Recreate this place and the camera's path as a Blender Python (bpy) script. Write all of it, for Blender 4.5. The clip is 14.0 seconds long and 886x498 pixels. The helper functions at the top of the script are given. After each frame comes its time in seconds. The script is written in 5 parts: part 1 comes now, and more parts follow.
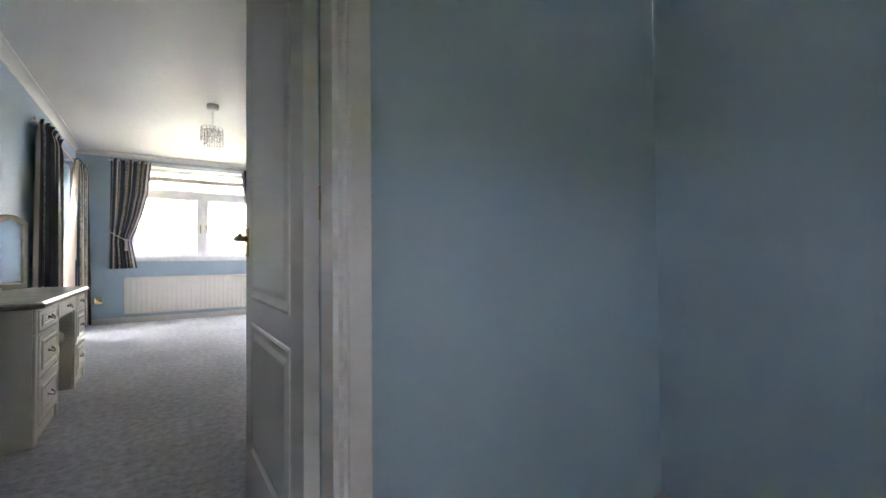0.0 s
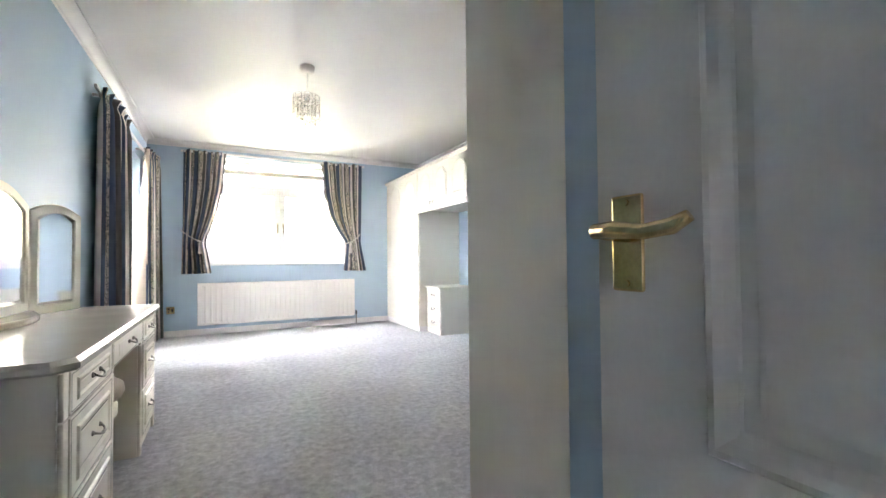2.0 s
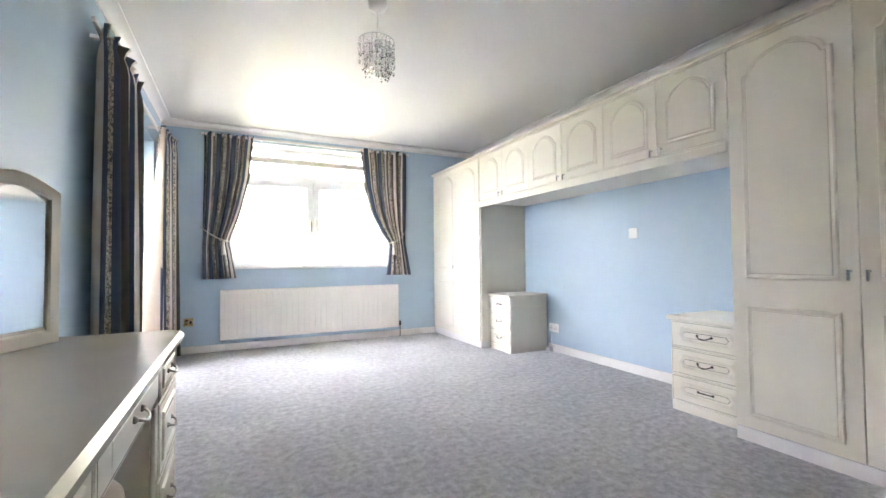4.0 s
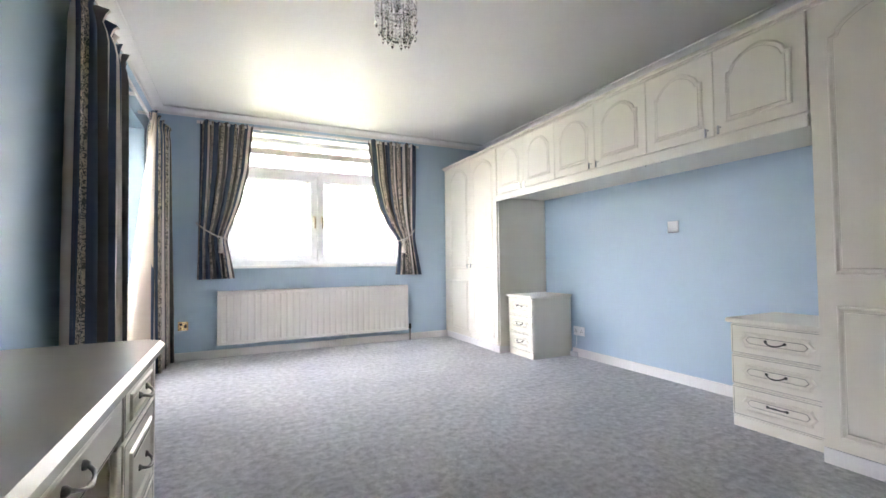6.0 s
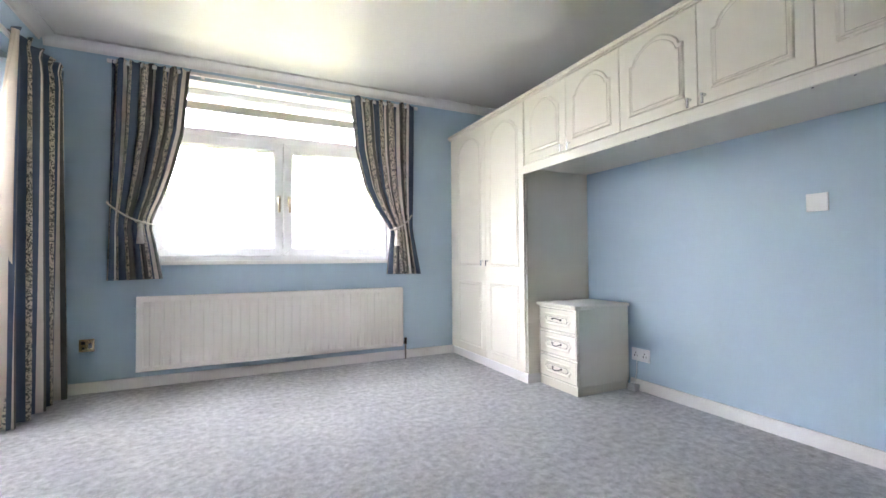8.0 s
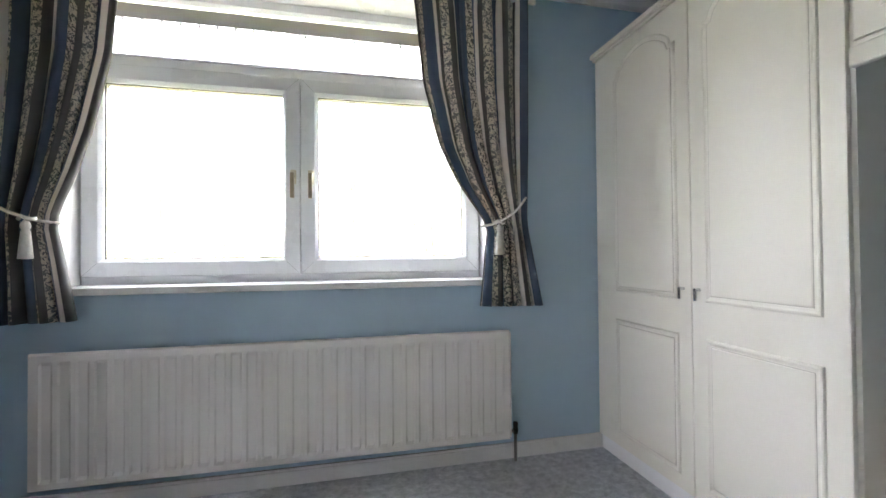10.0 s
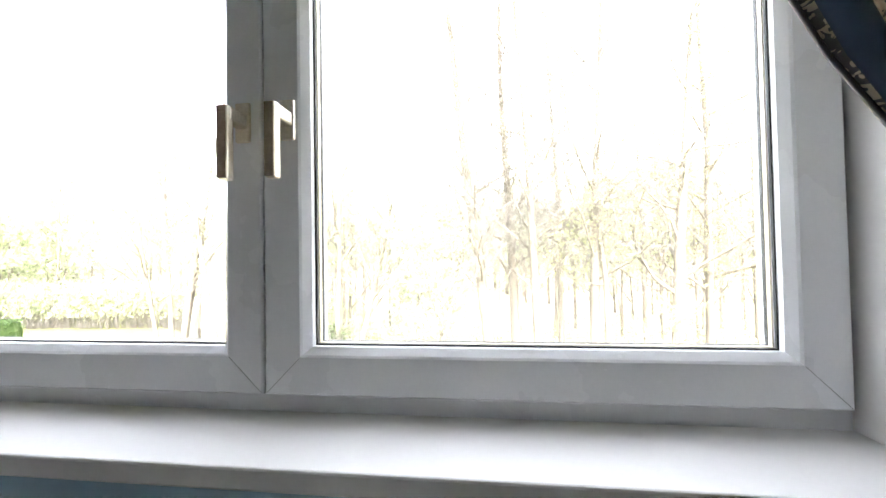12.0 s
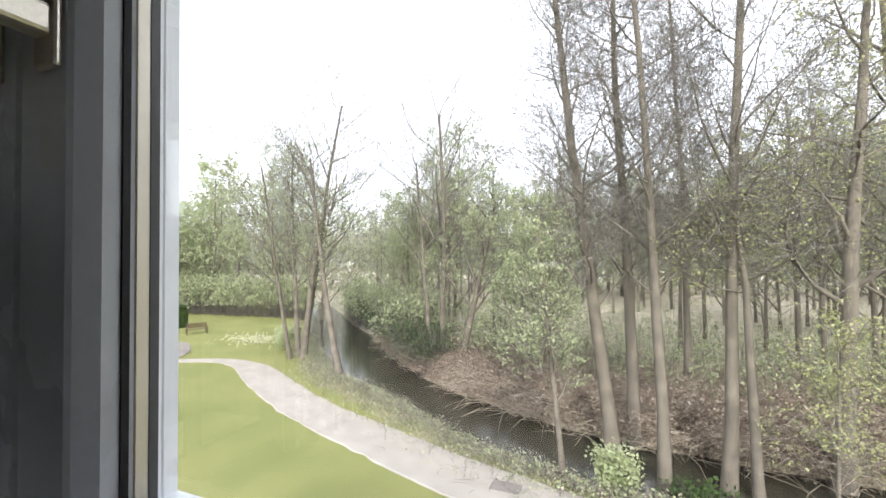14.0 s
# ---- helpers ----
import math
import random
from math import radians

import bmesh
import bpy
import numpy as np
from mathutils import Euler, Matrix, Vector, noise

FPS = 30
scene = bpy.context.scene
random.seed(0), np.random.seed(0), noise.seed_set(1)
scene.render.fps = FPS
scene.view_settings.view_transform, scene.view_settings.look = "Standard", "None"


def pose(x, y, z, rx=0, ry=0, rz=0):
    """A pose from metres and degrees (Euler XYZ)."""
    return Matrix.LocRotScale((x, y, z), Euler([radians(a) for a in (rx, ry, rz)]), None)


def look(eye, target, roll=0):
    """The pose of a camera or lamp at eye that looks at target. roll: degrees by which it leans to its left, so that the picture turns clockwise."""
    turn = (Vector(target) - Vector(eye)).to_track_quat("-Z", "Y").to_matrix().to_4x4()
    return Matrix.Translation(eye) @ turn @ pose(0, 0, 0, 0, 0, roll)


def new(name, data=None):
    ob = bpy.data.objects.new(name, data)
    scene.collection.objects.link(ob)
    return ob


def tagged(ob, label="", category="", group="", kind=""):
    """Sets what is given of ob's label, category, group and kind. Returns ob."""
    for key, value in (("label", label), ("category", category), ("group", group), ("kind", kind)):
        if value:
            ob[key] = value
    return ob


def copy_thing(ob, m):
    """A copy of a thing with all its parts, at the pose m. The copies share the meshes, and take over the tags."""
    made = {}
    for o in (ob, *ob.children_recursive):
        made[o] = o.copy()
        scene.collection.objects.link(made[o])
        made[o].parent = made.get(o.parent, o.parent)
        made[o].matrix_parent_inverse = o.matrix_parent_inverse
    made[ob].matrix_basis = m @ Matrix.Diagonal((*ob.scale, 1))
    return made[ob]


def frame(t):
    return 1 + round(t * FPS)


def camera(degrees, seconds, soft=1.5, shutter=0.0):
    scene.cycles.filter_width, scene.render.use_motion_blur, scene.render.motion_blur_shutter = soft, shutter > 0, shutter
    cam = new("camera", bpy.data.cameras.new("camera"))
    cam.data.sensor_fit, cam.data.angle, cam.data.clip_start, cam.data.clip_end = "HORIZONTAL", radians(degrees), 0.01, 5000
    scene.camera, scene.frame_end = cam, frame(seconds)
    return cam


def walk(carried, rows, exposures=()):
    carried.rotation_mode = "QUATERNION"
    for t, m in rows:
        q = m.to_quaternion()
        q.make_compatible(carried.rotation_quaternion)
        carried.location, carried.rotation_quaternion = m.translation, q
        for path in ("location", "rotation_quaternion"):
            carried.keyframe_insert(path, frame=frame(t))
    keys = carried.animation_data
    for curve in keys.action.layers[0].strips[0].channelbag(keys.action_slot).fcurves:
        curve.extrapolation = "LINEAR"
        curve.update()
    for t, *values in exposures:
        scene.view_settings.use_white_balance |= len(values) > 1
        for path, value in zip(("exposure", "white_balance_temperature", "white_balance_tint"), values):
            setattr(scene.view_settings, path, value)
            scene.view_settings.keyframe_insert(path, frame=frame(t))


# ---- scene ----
cam = camera(92.0, 14.0)
PATH = [
    (0, (-0.027, -0.078, 0.907), (1.072, 1.592, 0.947), -0.5),
    (0.5, (-0.088, 0.277, 0.943), (0.913, 2.009, 0.984), -0.7),
    (1, (-0.112, 0.641, 0.966), (0.854, 2.392, 1.01), -0.5),
    (1.5, (-0.13, 1.0, 0.969), (0.812, 2.763, 1.009), -0.5),
    (2, (-0.172, 1.347, 0.956), (0.737, 3.128, 1.0), -0.5),
    (2.5, (-0.217, 1.647, 0.951), (0.671, 3.439, 0.999), -0.6),
    (3, (-0.256, 1.917, 0.954), (0.618, 3.715, 1.006), -0.6),
    (3.5, (-0.284, 2.195, 0.967), (0.585, 3.996, 1.019), -0.5),
    (4, (-0.334, 2.426, 0.961), (0.539, 4.224, 1.016), -0.5),
    (6.5, (-0.307, 2.978, 0.899), (0.568, 4.776, 0.964), -0.7),
    (7, (-0.203, 3.248, 0.867), (0.69, 5.036, 0.933), -0.8),
    (7.2, (-0.150, 3.368, 0.872), (0.741, 5.157, 0.934), -0.8),
    (9.3, (0.581, 4.976, 0.975), (1.336, 6.827, 1.007), -0.3),
    (9.5, (0.57, 5.163, 0.972), (1.287, 7.03, 1.017), -0.6),
    (10, (0.741, 5.607, 1.047), (1.19, 7.556, 1.073), -0.5),
    (10.5, (0.853, 6.054, 1.054), (1.104, 8.038, 1.088), -0.6),
    (11, (0.925, 6.467, 1.088), (0.969, 8.467, 1.125), -0.6),
    (11.5, (0.941, 6.86, 1.137), (0.811, 8.855, 1.18), -0.9),
    (12, (0.953, 7.144, 1.19), (0.671, 9.123, 1.237), -1.0),
    (12.5, (0.991, 7.37, 1.233), (0.553, 9.321, 1.275), -0.7),
    (13, (1.013, 7.533, 1.252), (0.397, 9.435, 1.291), -0.5),
    (13.5, (0.998, 7.608, 1.264), (0.272, 9.471, 1.304), -0.4),
    (14, (0.995, 7.657, 1.251), (0.235, 9.506, 1.296), -0.5),
]
# the picture is bright indoors and darkens as the window fills it
EXPOSURES = [(0, 6.0, 6450, 17), (0.5, 6.3, 6500, 17), (1.0, 6.5, 6600, 17), (2.0, 6.74, 6600, 17), (3.0, 6.7, 6600, 17), (4.0, 6.46, 6550, 17), (7.2, 5.98, 6450, 16), (9.5, 5.28, 6350, 14), (11, 4.36, 6200, 12), (12, 3.78, 6300, 11), (12.5, 2.74, 6300, 10), (13, 1.78, 6300, 10), (14, 1.26, 6250, 10)]
walk(cam, [(t, look(eye, target, roll)) for t, eye, target, roll in PATH], EXPOSURES)

# ---- daylight: a bright, thinly clouded sky ----
SUN_UP, SUN_ROUND = 36.0, 158.0
world = bpy.data.worlds.new("sky")
scene.world = world
world.use_nodes = True
wn = world.node_tree.nodes
sky = wn.new("ShaderNodeTexSky")
sky.sky_type, sky.sun_disc = "NISHITA", False
sky.sun_elevation, sky.sun_rotation = radians(SUN_UP), radians(SUN_ROUND)
sky.air_density, sky.dust_density, sky.ozone_density = 1.0, 4.0, 1.0
# thin cloud: the blue is washed towards white
wash = wn.new("ShaderNodeMix")
wash.data_type = "RGBA"
wash.inputs["Factor"].default_value = 0.7
wash.inputs["B"].default_value = (8.75, 8.7, 9.1, 1)
world.node_tree.links.new(sky.outputs["Color"], wash.inputs["A"])
world.node_tree.links.new(wash.outputs["Result"], wn["Background"].inputs["Color"])
wn["Background"].inputs["Strength"].default_value = 0.15
sun = new("sun", bpy.data.lights.new("sun", "SUN"))
sun.data.energy, sun.data.angle, sun.data.color = 1.8, radians(9), (1.0, 0.95, 0.88)
ra = radians(SUN_ROUND)
sun.matrix_world = look((0, 0, 30), (-math.sin(ra) * 30, -math.cos(ra) * 30, 30 - 30 * math.tan(radians(SUN_UP))))

# ---- materials ----
def mat(name, colour, rough=0.5, second=None, scale=6.0, fine=120.0, bump=0.1, metal=0.0, depth=0.002, spec=0.5, sheen=0.0, amount=0.5):
    """A surface of two colours mixed at a large and a fine scale, with fine relief."""
    m = bpy.data.materials.new(name)
    m.use_nodes = True
    n, l = m.node_tree.nodes, m.node_tree.links
    b = n["Principled BSDF"]
    second = second or tuple(c * 0.9 for c in colour)
    co = n.new("ShaderNodeTexCoord")
    big, small = n.new("ShaderNodeTexNoise"), n.new("ShaderNodeTexNoise")
    for t, s, d in ((big, scale, 4), (small, fine, 3)):
        t.inputs["Scale"].default_value, t.inputs["Detail"].default_value = s, d
        l.new(co.outputs["Object"], t.inputs["Vector"])
    add = n.new("ShaderNodeMath")
    add.operation = "MULTIPLY_ADD"
    add.inputs[1].default_value = amount
    l.new(small.outputs["Fac"], add.inputs[0])
    half = n.new("ShaderNodeMath")
    half.operation = "MULTIPLY"
    half.inputs[1].default_value = 1 - amount
    l.new(big.outputs["Fac"], half.inputs[0])
    l.new(half.outputs[0], add.inputs[2])
    ramp = n.new("ShaderNodeValToRGB")
    ramp.color_ramp.elements[0].position, ramp.color_ramp.elements[1].position = 0.36, 0.64
    ramp.color_ramp.elements[0].color, ramp.color_ramp.elements[1].color = (*second, 1), (*colour, 1)
    l.new(add.outputs[0], ramp.inputs["Fac"])
    l.new(ramp.outputs["Color"], b.inputs["Base Color"])
    rr = n.new("ShaderNodeMapRange")
    rr.inputs["To Min"].default_value, rr.inputs["To Max"].default_value = max(0.02, rough - 0.08), min(1, rough + 0.08)
    l.new(big.outputs["Fac"], rr.inputs["Value"])
    l.new(rr.outputs["Result"], b.inputs["Roughness"])
    b.inputs["Metallic"].default_value = metal
    b.inputs["Specular IOR Level"].default_value = spec
    b.inputs["Sheen Weight"].default_value = sheen
    if bump:
        bp = n.new("ShaderNodeBump")
        bp.inputs["Strength"].default_value, bp.inputs["Distance"].default_value = bump, depth
        l.new(small.outputs["Fac"], bp.inputs["Height"])
        l.new(bp.outputs["Normal"], b.inputs["Normal"])
    return m


BLUE = mat("blue_wall_paint", (0.475, 0.615, 0.725), 0.55, (0.455, 0.595, 0.70), 1.5, 160, 0.12)
CEIL = mat("ceiling_paint", (0.86, 0.85, 0.84), 0.48, (0.83, 0.82, 0.815), 1.2, 60, 0.05, spec=0.6)
GLOSS = mat("white_gloss_paint", (0.86, 0.85, 0.84), 0.3, (0.82, 0.81, 0.80), 3, 90, 0.05)
DOORP = mat("door_paint", (0.72, 0.73, 0.72), 0.38, (0.69, 0.70, 0.69), 4, 140, 0.1)
CREAM = mat("cream_laminate", (0.835, 0.80, 0.71), 0.36, (0.815, 0.78, 0.69), 3, 150, 0.04)
TOPCREAM = mat("desk_top_laminate", (0.74, 0.70, 0.64), 0.16, (0.72, 0.68, 0.62), 3, 150, 0.02)
UPVC = mat("white_plastic", (0.87, 0.88, 0.90), 0.28, (0.84, 0.855, 0.875), 5, 200, 0.03)
RADP = mat("radiator_enamel", (0.83, 0.80, 0.77), 0.35, (0.80, 0.77, 0.74), 3, 120, 0.03)
BRASS = mat("brass", (0.78, 0.60, 0.32), 0.22, (0.62, 0.46, 0.22), 20, 200, 0.05, metal=1)
IRON = mat("dark_iron", (0.10, 0.095, 0.09), 0.42, (0.05, 0.05, 0.05), 40, 300, 0.2, metal=0.9)
CHROME = mat("chrome", (0.75, 0.75, 0.76), 0.12, (0.68, 0.68, 0.7), 10, 200, 0.02, metal=1)
PEWTER = mat("antique_pewter", (0.42, 0.40, 0.37), 0.3, (0.22, 0.21, 0.20), 30, 200, 0.1, metal=0.95)
SPACER = mat("glazing_spacer", (0.62, 0.57, 0.46), 0.35, (0.55, 0.50, 0.40), 8, 60, 0.05, metal=0.4)
RUBBER = mat("black_rubber", (0.03, 0.03, 0.03), 0.6, (0.02, 0.02, 0.02), 20, 200, 0.1)
MIRROR = mat("mirror_silver", (0.92, 0.93, 0.93), 0.03, (0.91, 0.92, 0.92), 1, 20, 0, metal=1)
GROOVE = mat("antiqued_groove", (0.20, 0.175, 0.145), 0.7, (0.13, 0.115, 0.095), 30, 200, 0.1)
SEAM = mat("seam_shadow", (0.42, 0.42, 0.42), 0.6, (0.36, 0.36, 0.36), 30, 200, 0.0)
SILLP = mat("sill_paint", (0.86, 0.855, 0.845), 0.5, (0.84, 0.835, 0.825), 2, 90, 0.02, spec=0.35)
# soft line on the doors: antiquing and the moulding's shade in one colour
GROOVEL = mat("soft_antiqued_shaded_groove", (0.62, 0.58, 0.50), 0.6, (0.54, 0.50, 0.43), 30, 200, 0.1)
ROPE = mat("cream_rope", (0.80, 0.77, 0.72), 0.8, (0.62, 0.58, 0.52), 60, 500, 0.5, depth=0.003)
PLUSH = mat("beige_upholstery", (0.58, 0.50, 0.42), 0.9, (0.5, 0.43, 0.36), 12, 400, 0.4, sheen=0.4)
LINING = mat("cream_lining", (0.64, 0.56, 0.46), 0.85, (0.60, 0.52, 0.42), 8, 400, 0.3)
BROWN = mat("dark_brown_timber", (0.075, 0.04, 0.03), 0.4, (0.04, 0.022, 0.018), 6, 120, 0.2)
BRICKW = mat("lower_storey_brick", (0.36, 0.22, 0.16), 0.9, (0.28, 0.17, 0.12), 3, 60, 0.5)
WIRE = mat("pipe_steel", (0.35, 0.33, 0.31), 0.35, (0.25, 0.24, 0.23), 20, 100, 0.1, metal=0.8)


def carpet_material():
    m = mat("grey_carpet", (0.76, 0.765, 0.785), 0.95, (0.52, 0.525, 0.55), 1.8, 260, 1.0, depth=0.016, spec=0.1, sheen=0.3, amount=0.6)
    n, l = m.node_tree.nodes, m.node_tree.links
    # trodden pile: patches that lie this way and that
    co = n["Texture Coordinate"]
    patch = n.new("ShaderNodeTexNoise")
    patch.inputs["Scale"].default_value, patch.inputs["Detail"].default_value, patch.inputs["Roughness"].default_value = 24, 9, 0.74
    l.new(co.outputs["Object"], patch.inputs["Vector"])
    ramp = n.new("ShaderNodeValToRGB")
    ramp.color_ramp.elements[0].position, ramp.color_ramp.elements[1].position = 0.37, 0.63
    ramp.color_ramp.elements[0].color, ramp.color_ramp.elements[1].color = (0.66, 0.665, 0.68, 1), (1.20, 1.20, 1.20, 1)
    l.new(patch.outputs["Fac"], ramp.inputs["Fac"])
    mul = n.new("ShaderNodeMix")
    mul.data_type, mul.blend_type = "RGBA", "MULTIPLY"
    mul.inputs["Factor"].default_value = 1
    b = n["Principled BSDF"]
    src = b.inputs["Base Color"].links[0].from_socket
    l.new(src, mul.inputs["A"])
    l.new(ramp.outputs["Color"], mul.inputs["B"])
    l.new(mul.outputs["Result"], b.inputs["Base Color"])
    return m


CARPET = carpet_material()


def glass_material(name, tint=(1, 1, 1)):
    m = bpy.data.materials.new(name)
    m.use_nodes = True
    b = m.node_tree.nodes["Principled BSDF"]
    b.inputs["Base Color"].default_value = (*tint, 1)
    b.inputs["Transmission Weight"].default_value = 1
    b.inputs["Roughness"].default_value = 0.0
    b.inputs["IOR"].default_value = 1.45
    return m


BRONZE = mat("satin_bronze", (0.40, 0.33, 0.24), 0.4, (0.30, 0.25, 0.18), 30, 200, 0.05, metal=0.8)
HANDLE = mat("satin_brass", (0.78, 0.72, 0.60), 0.42, (0.66, 0.60, 0.49), 30, 200, 0.05, metal=1)
GLASS = glass_material("window_glass", (0.98, 0.99, 0.985))
CRYSTAL = glass_material("crystal", (0.97, 0.96, 0.94))


def stripe_material():
    """Woven curtain cloth: navy, taupe and cream stripes, some with a scrolled pattern. U runs across the cloth, in metres."""
    m = bpy.data.materials.new("striped_curtain_cloth")
    m.use_nodes = True
    n, l = m.node_tree.nodes, m.node_tree.links
    b = n["Principled BSDF"]
    uv = n.new("ShaderNodeUVMap")
    uv.uv_map = "UVMap"
    sep = n.new("ShaderNodeSeparateXYZ")
    l.new(uv.outputs["UV"], sep.inputs[0])
    fr = n.new("ShaderNodeMath")
    fr.operation = "FRACT"
    sc = n.new("ShaderNodeMath")
    sc.operation = "DIVIDE"
    sc.inputs[1].default_value = 0.58
    l.new(sep.outputs["X"], sc.inputs[0])
    l.new(sc.outputs[0], fr.inputs[0])
    navy, taupe, cream, grey = (0.075, 0.105, 0.165, 1), (0.112, 0.106, 0.104, 1), (0.80, 0.75, 0.69, 1), (0.165, 0.16, 0.16, 1)
    bands = [(0, navy, 0), (0.11, taupe, 1), (0.21, navy, 0), (0.27, cream, 0), (0.325, taupe, 0), (0.39, grey, 1), (0.50, navy, 0), (0.61, cream, 0), (0.665, taupe, 0), (0.72, grey, 1), (0.84, taupe, 0), (0.90, cream, 0), (0.945, navy, 0)]
    ramps = []
    for which in (0, 1):
        r = n.new("ShaderNodeValToRGB")
        r.color_ramp.interpolation = "CONSTANT"
        e = r.color_ramp.elements
        while len(e) < len(bands):
            e.new(0.5)
        for k, (p, c, pat) in enumerate(bands):
            e[k].position = p
            e[k].color = c if which == 0 else (pat, pat, pat, 1)
        l.new(fr.outputs[0], r.inputs["Fac"])
        ramps.append(r)
    vor = n.new("ShaderNodeTexNoise")
    vor.inputs["Scale"].default_value, vor.inputs["Detail"].default_value, vor.inputs["Distortion"].default_value = 62, 1, 1.6
    l.new(uv.outputs["UV"], vor.inputs["Vector"])
    th = n.new("ShaderNodeMath")
    th.operation = "GREATER_THAN"
    th.inputs[1].default_value = 0.49
    l.new(vor.outputs["Fac"], th.inputs[0])
    both = n.new("ShaderNodeMath")
    both.operation = "MULTIPLY"
    l.new(th.outputs[0], both.inputs[0])
    l.new(ramps[1].outputs["Color"], both.inputs[1])
    mix = n.new("ShaderNodeMix")
    mix.data_type = "RGBA"
    l.new(both.outputs[0], mix.inputs["Factor"])
    l.new(ramps[0].outputs["Color"], mix.inputs["A"])
    mix.inputs["B"].default_value = (0.70, 0.63, 0.52, 1)
    l.new(mix.outputs["Result"], b.inputs["Base Color"])
    thin = n.new("ShaderNodeBsdfTranslucent")
    l.new(mix.outputs["Result"], thin.inputs["Color"])
    both_ways = n.new("ShaderNodeMixShader")
    both_ways.inputs[0].default_value = 0.28
    l.new(b.outputs[0], both_ways.inputs[1])
    l.new(thin.outputs[0], both_ways.inputs[2])
    l.new(both_ways.outputs[0], n["Material Output"].inputs["Surface"])
    b.inputs["Roughness"].default_value = 0.7
    b.inputs["Sheen Weight"].default_value = 0.25
    wv = n.new("ShaderNodeTexNoise")
    wv.inputs["Scale"].default_value = 700
    l.new(uv.outputs["UV"], wv.inputs["Vector"])
    bp = n.new("ShaderNodeBump")
    bp.inputs["Strength"].default_value, bp.inputs["Distance"].default_value = 0.3, 0.001
    l.new(wv.outputs["Fac"], bp.inputs["Height"])
    l.new(bp.outputs["Normal"], b.inputs["Normal"])
    return m


CLOTH = stripe_material()

# ---- building helpers ----
def box(bm, x0, x1, y0, y1, z0, z1, bevel=0.0):
    v = [bm.verts.new(p) for p in ((x0, y0, z0), (x1, y0, z0), (x1, y1, z0), (x0, y1, z0), (x0, y0, z1), (x1, y0, z1), (x1, y1, z1), (x0, y1, z1))]
    f = [bm.faces.new([v[i] for i in q]) for q in ((3, 2, 1, 0), (4, 5, 6, 7), (0, 1, 5, 4), (1, 2, 6, 5), (2, 3, 7, 6), (3, 0, 4, 7))]
    if bevel:
        edges = list({e for q in f for e in q.edges})
        bmesh.ops.bevel(bm, geom=edges, offset=bevel, segments=2, affect="EDGES", profile=0.5)
    return bm


def boxes(rows, bevel=0.0):
    bm = bmesh.new()
    for r in rows:
        box(bm, *r, bevel=bevel)
    return bm


def tube(bm, pts, radii, sides=8, caps=True):
    """A tube along points, with one radius for all or one for each."""
    if not isinstance(radii, (list, tuple)):
        radii = [radii] * len(pts)
    pts = [Vector(p) for p in pts]
    rings, side = [], None
    for i, p in enumerate(pts):
        d = (pts[min(i + 1, len(pts) - 1)] - pts[max(i - 1, 0)]).normalized()
        if side is None or abs(side.dot(d)) > 0.95:
            side = d.orthogonal().normalized()
        side = (side - d * side.dot(d)).normalized()
        up = d.cross(side)
        rings.append([bm.verts.new(p + (side * math.cos(a) + up * math.sin(a)) * radii[i]) for a in (2 * math.pi * k / sides for k in range(sides))])
    for a, b in zip(rings, rings[1:]):
        for k in range(sides):
            bm.faces.new((a[k], a[(k + 1) % sides], b[(k + 1) % sides], b[k])).smooth = True
    if caps:
        bm.faces.new(rings[0][::-1])
        bm.faces.new(rings[-1])
    return bm


def lathe(bm, profile, centre, sides=24):
    """Turned shape about the upright through centre; profile of (radius, height) upwards."""
    c = Vector(centre)
    rings = [[bm.verts.new(c + Vector((r * math.cos(a), r * math.sin(a), h))) for a in (2 * math.pi * k / sides for k in range(sides))] for r, h in profile]
    for a, b in zip(rings, rings[1:]):
        for k in range(sides):
            bm.faces.new((a[k], a[(k + 1) % sides], b[(k + 1) % sides], b[k])).smooth = True
    bm.faces.new(rings[0][::-1])
    bm.faces.new(rings[-1])
    return bm


def mesh_of(name, bm, material):
    bmesh.ops.recalc_face_normals(bm, faces=bm.faces)
    me = bpy.data.meshes.new(name)
    bm.to_mesh(me)
    bm.free()
    me.materials.append(material)
    return me


def part(name, bm, material, parent, label="", shadow=True):
    """One mesh under a thing or a part; its points are given in the world."""
    ob = new(name, mesh_of(name, bm, material))
    ob.parent = parent
    if parent.type == "EMPTY":
        ob.matrix_parent_inverse = parent.matrix_basis.inverted()
    ob.visible_shadow = shadow
    return tagged(ob, label)


def thing(name, at, label, category, group="", kind=""):
    ob = new(name)
    ob.empty_display_size = 0.1
    ob.matrix_basis = Matrix.Translation(at)
    return tagged(ob, label, category, group, kind)


def single(name, bm, material, label, category="", group="", kind=""):
    return tagged(new(name, mesh_of(name, bm, material)), label, category, group, kind)


def structure(name, bm, material, label):
    return single(name, bm, material, label, kind="structure")


def inset(pts, d):
    """A closed outline (anticlockwise) moved inwards by d."""
    out, n = [], len(pts)
    for i in range(n):
        a, b, c = (Vector(pts[j % n]) for j in (i - 1, i, i + 1))
        e1, e2 = (b - a).normalized(), (c - b).normalized()
        n1, n2 = Vector((-e1.y, e1.x)), Vector((-e2.y, e2.x))
        m = n1 + n2
        m = m / max(0.35, 1 + n1.dot(n2))
        out.append(b + m * d)
    return out


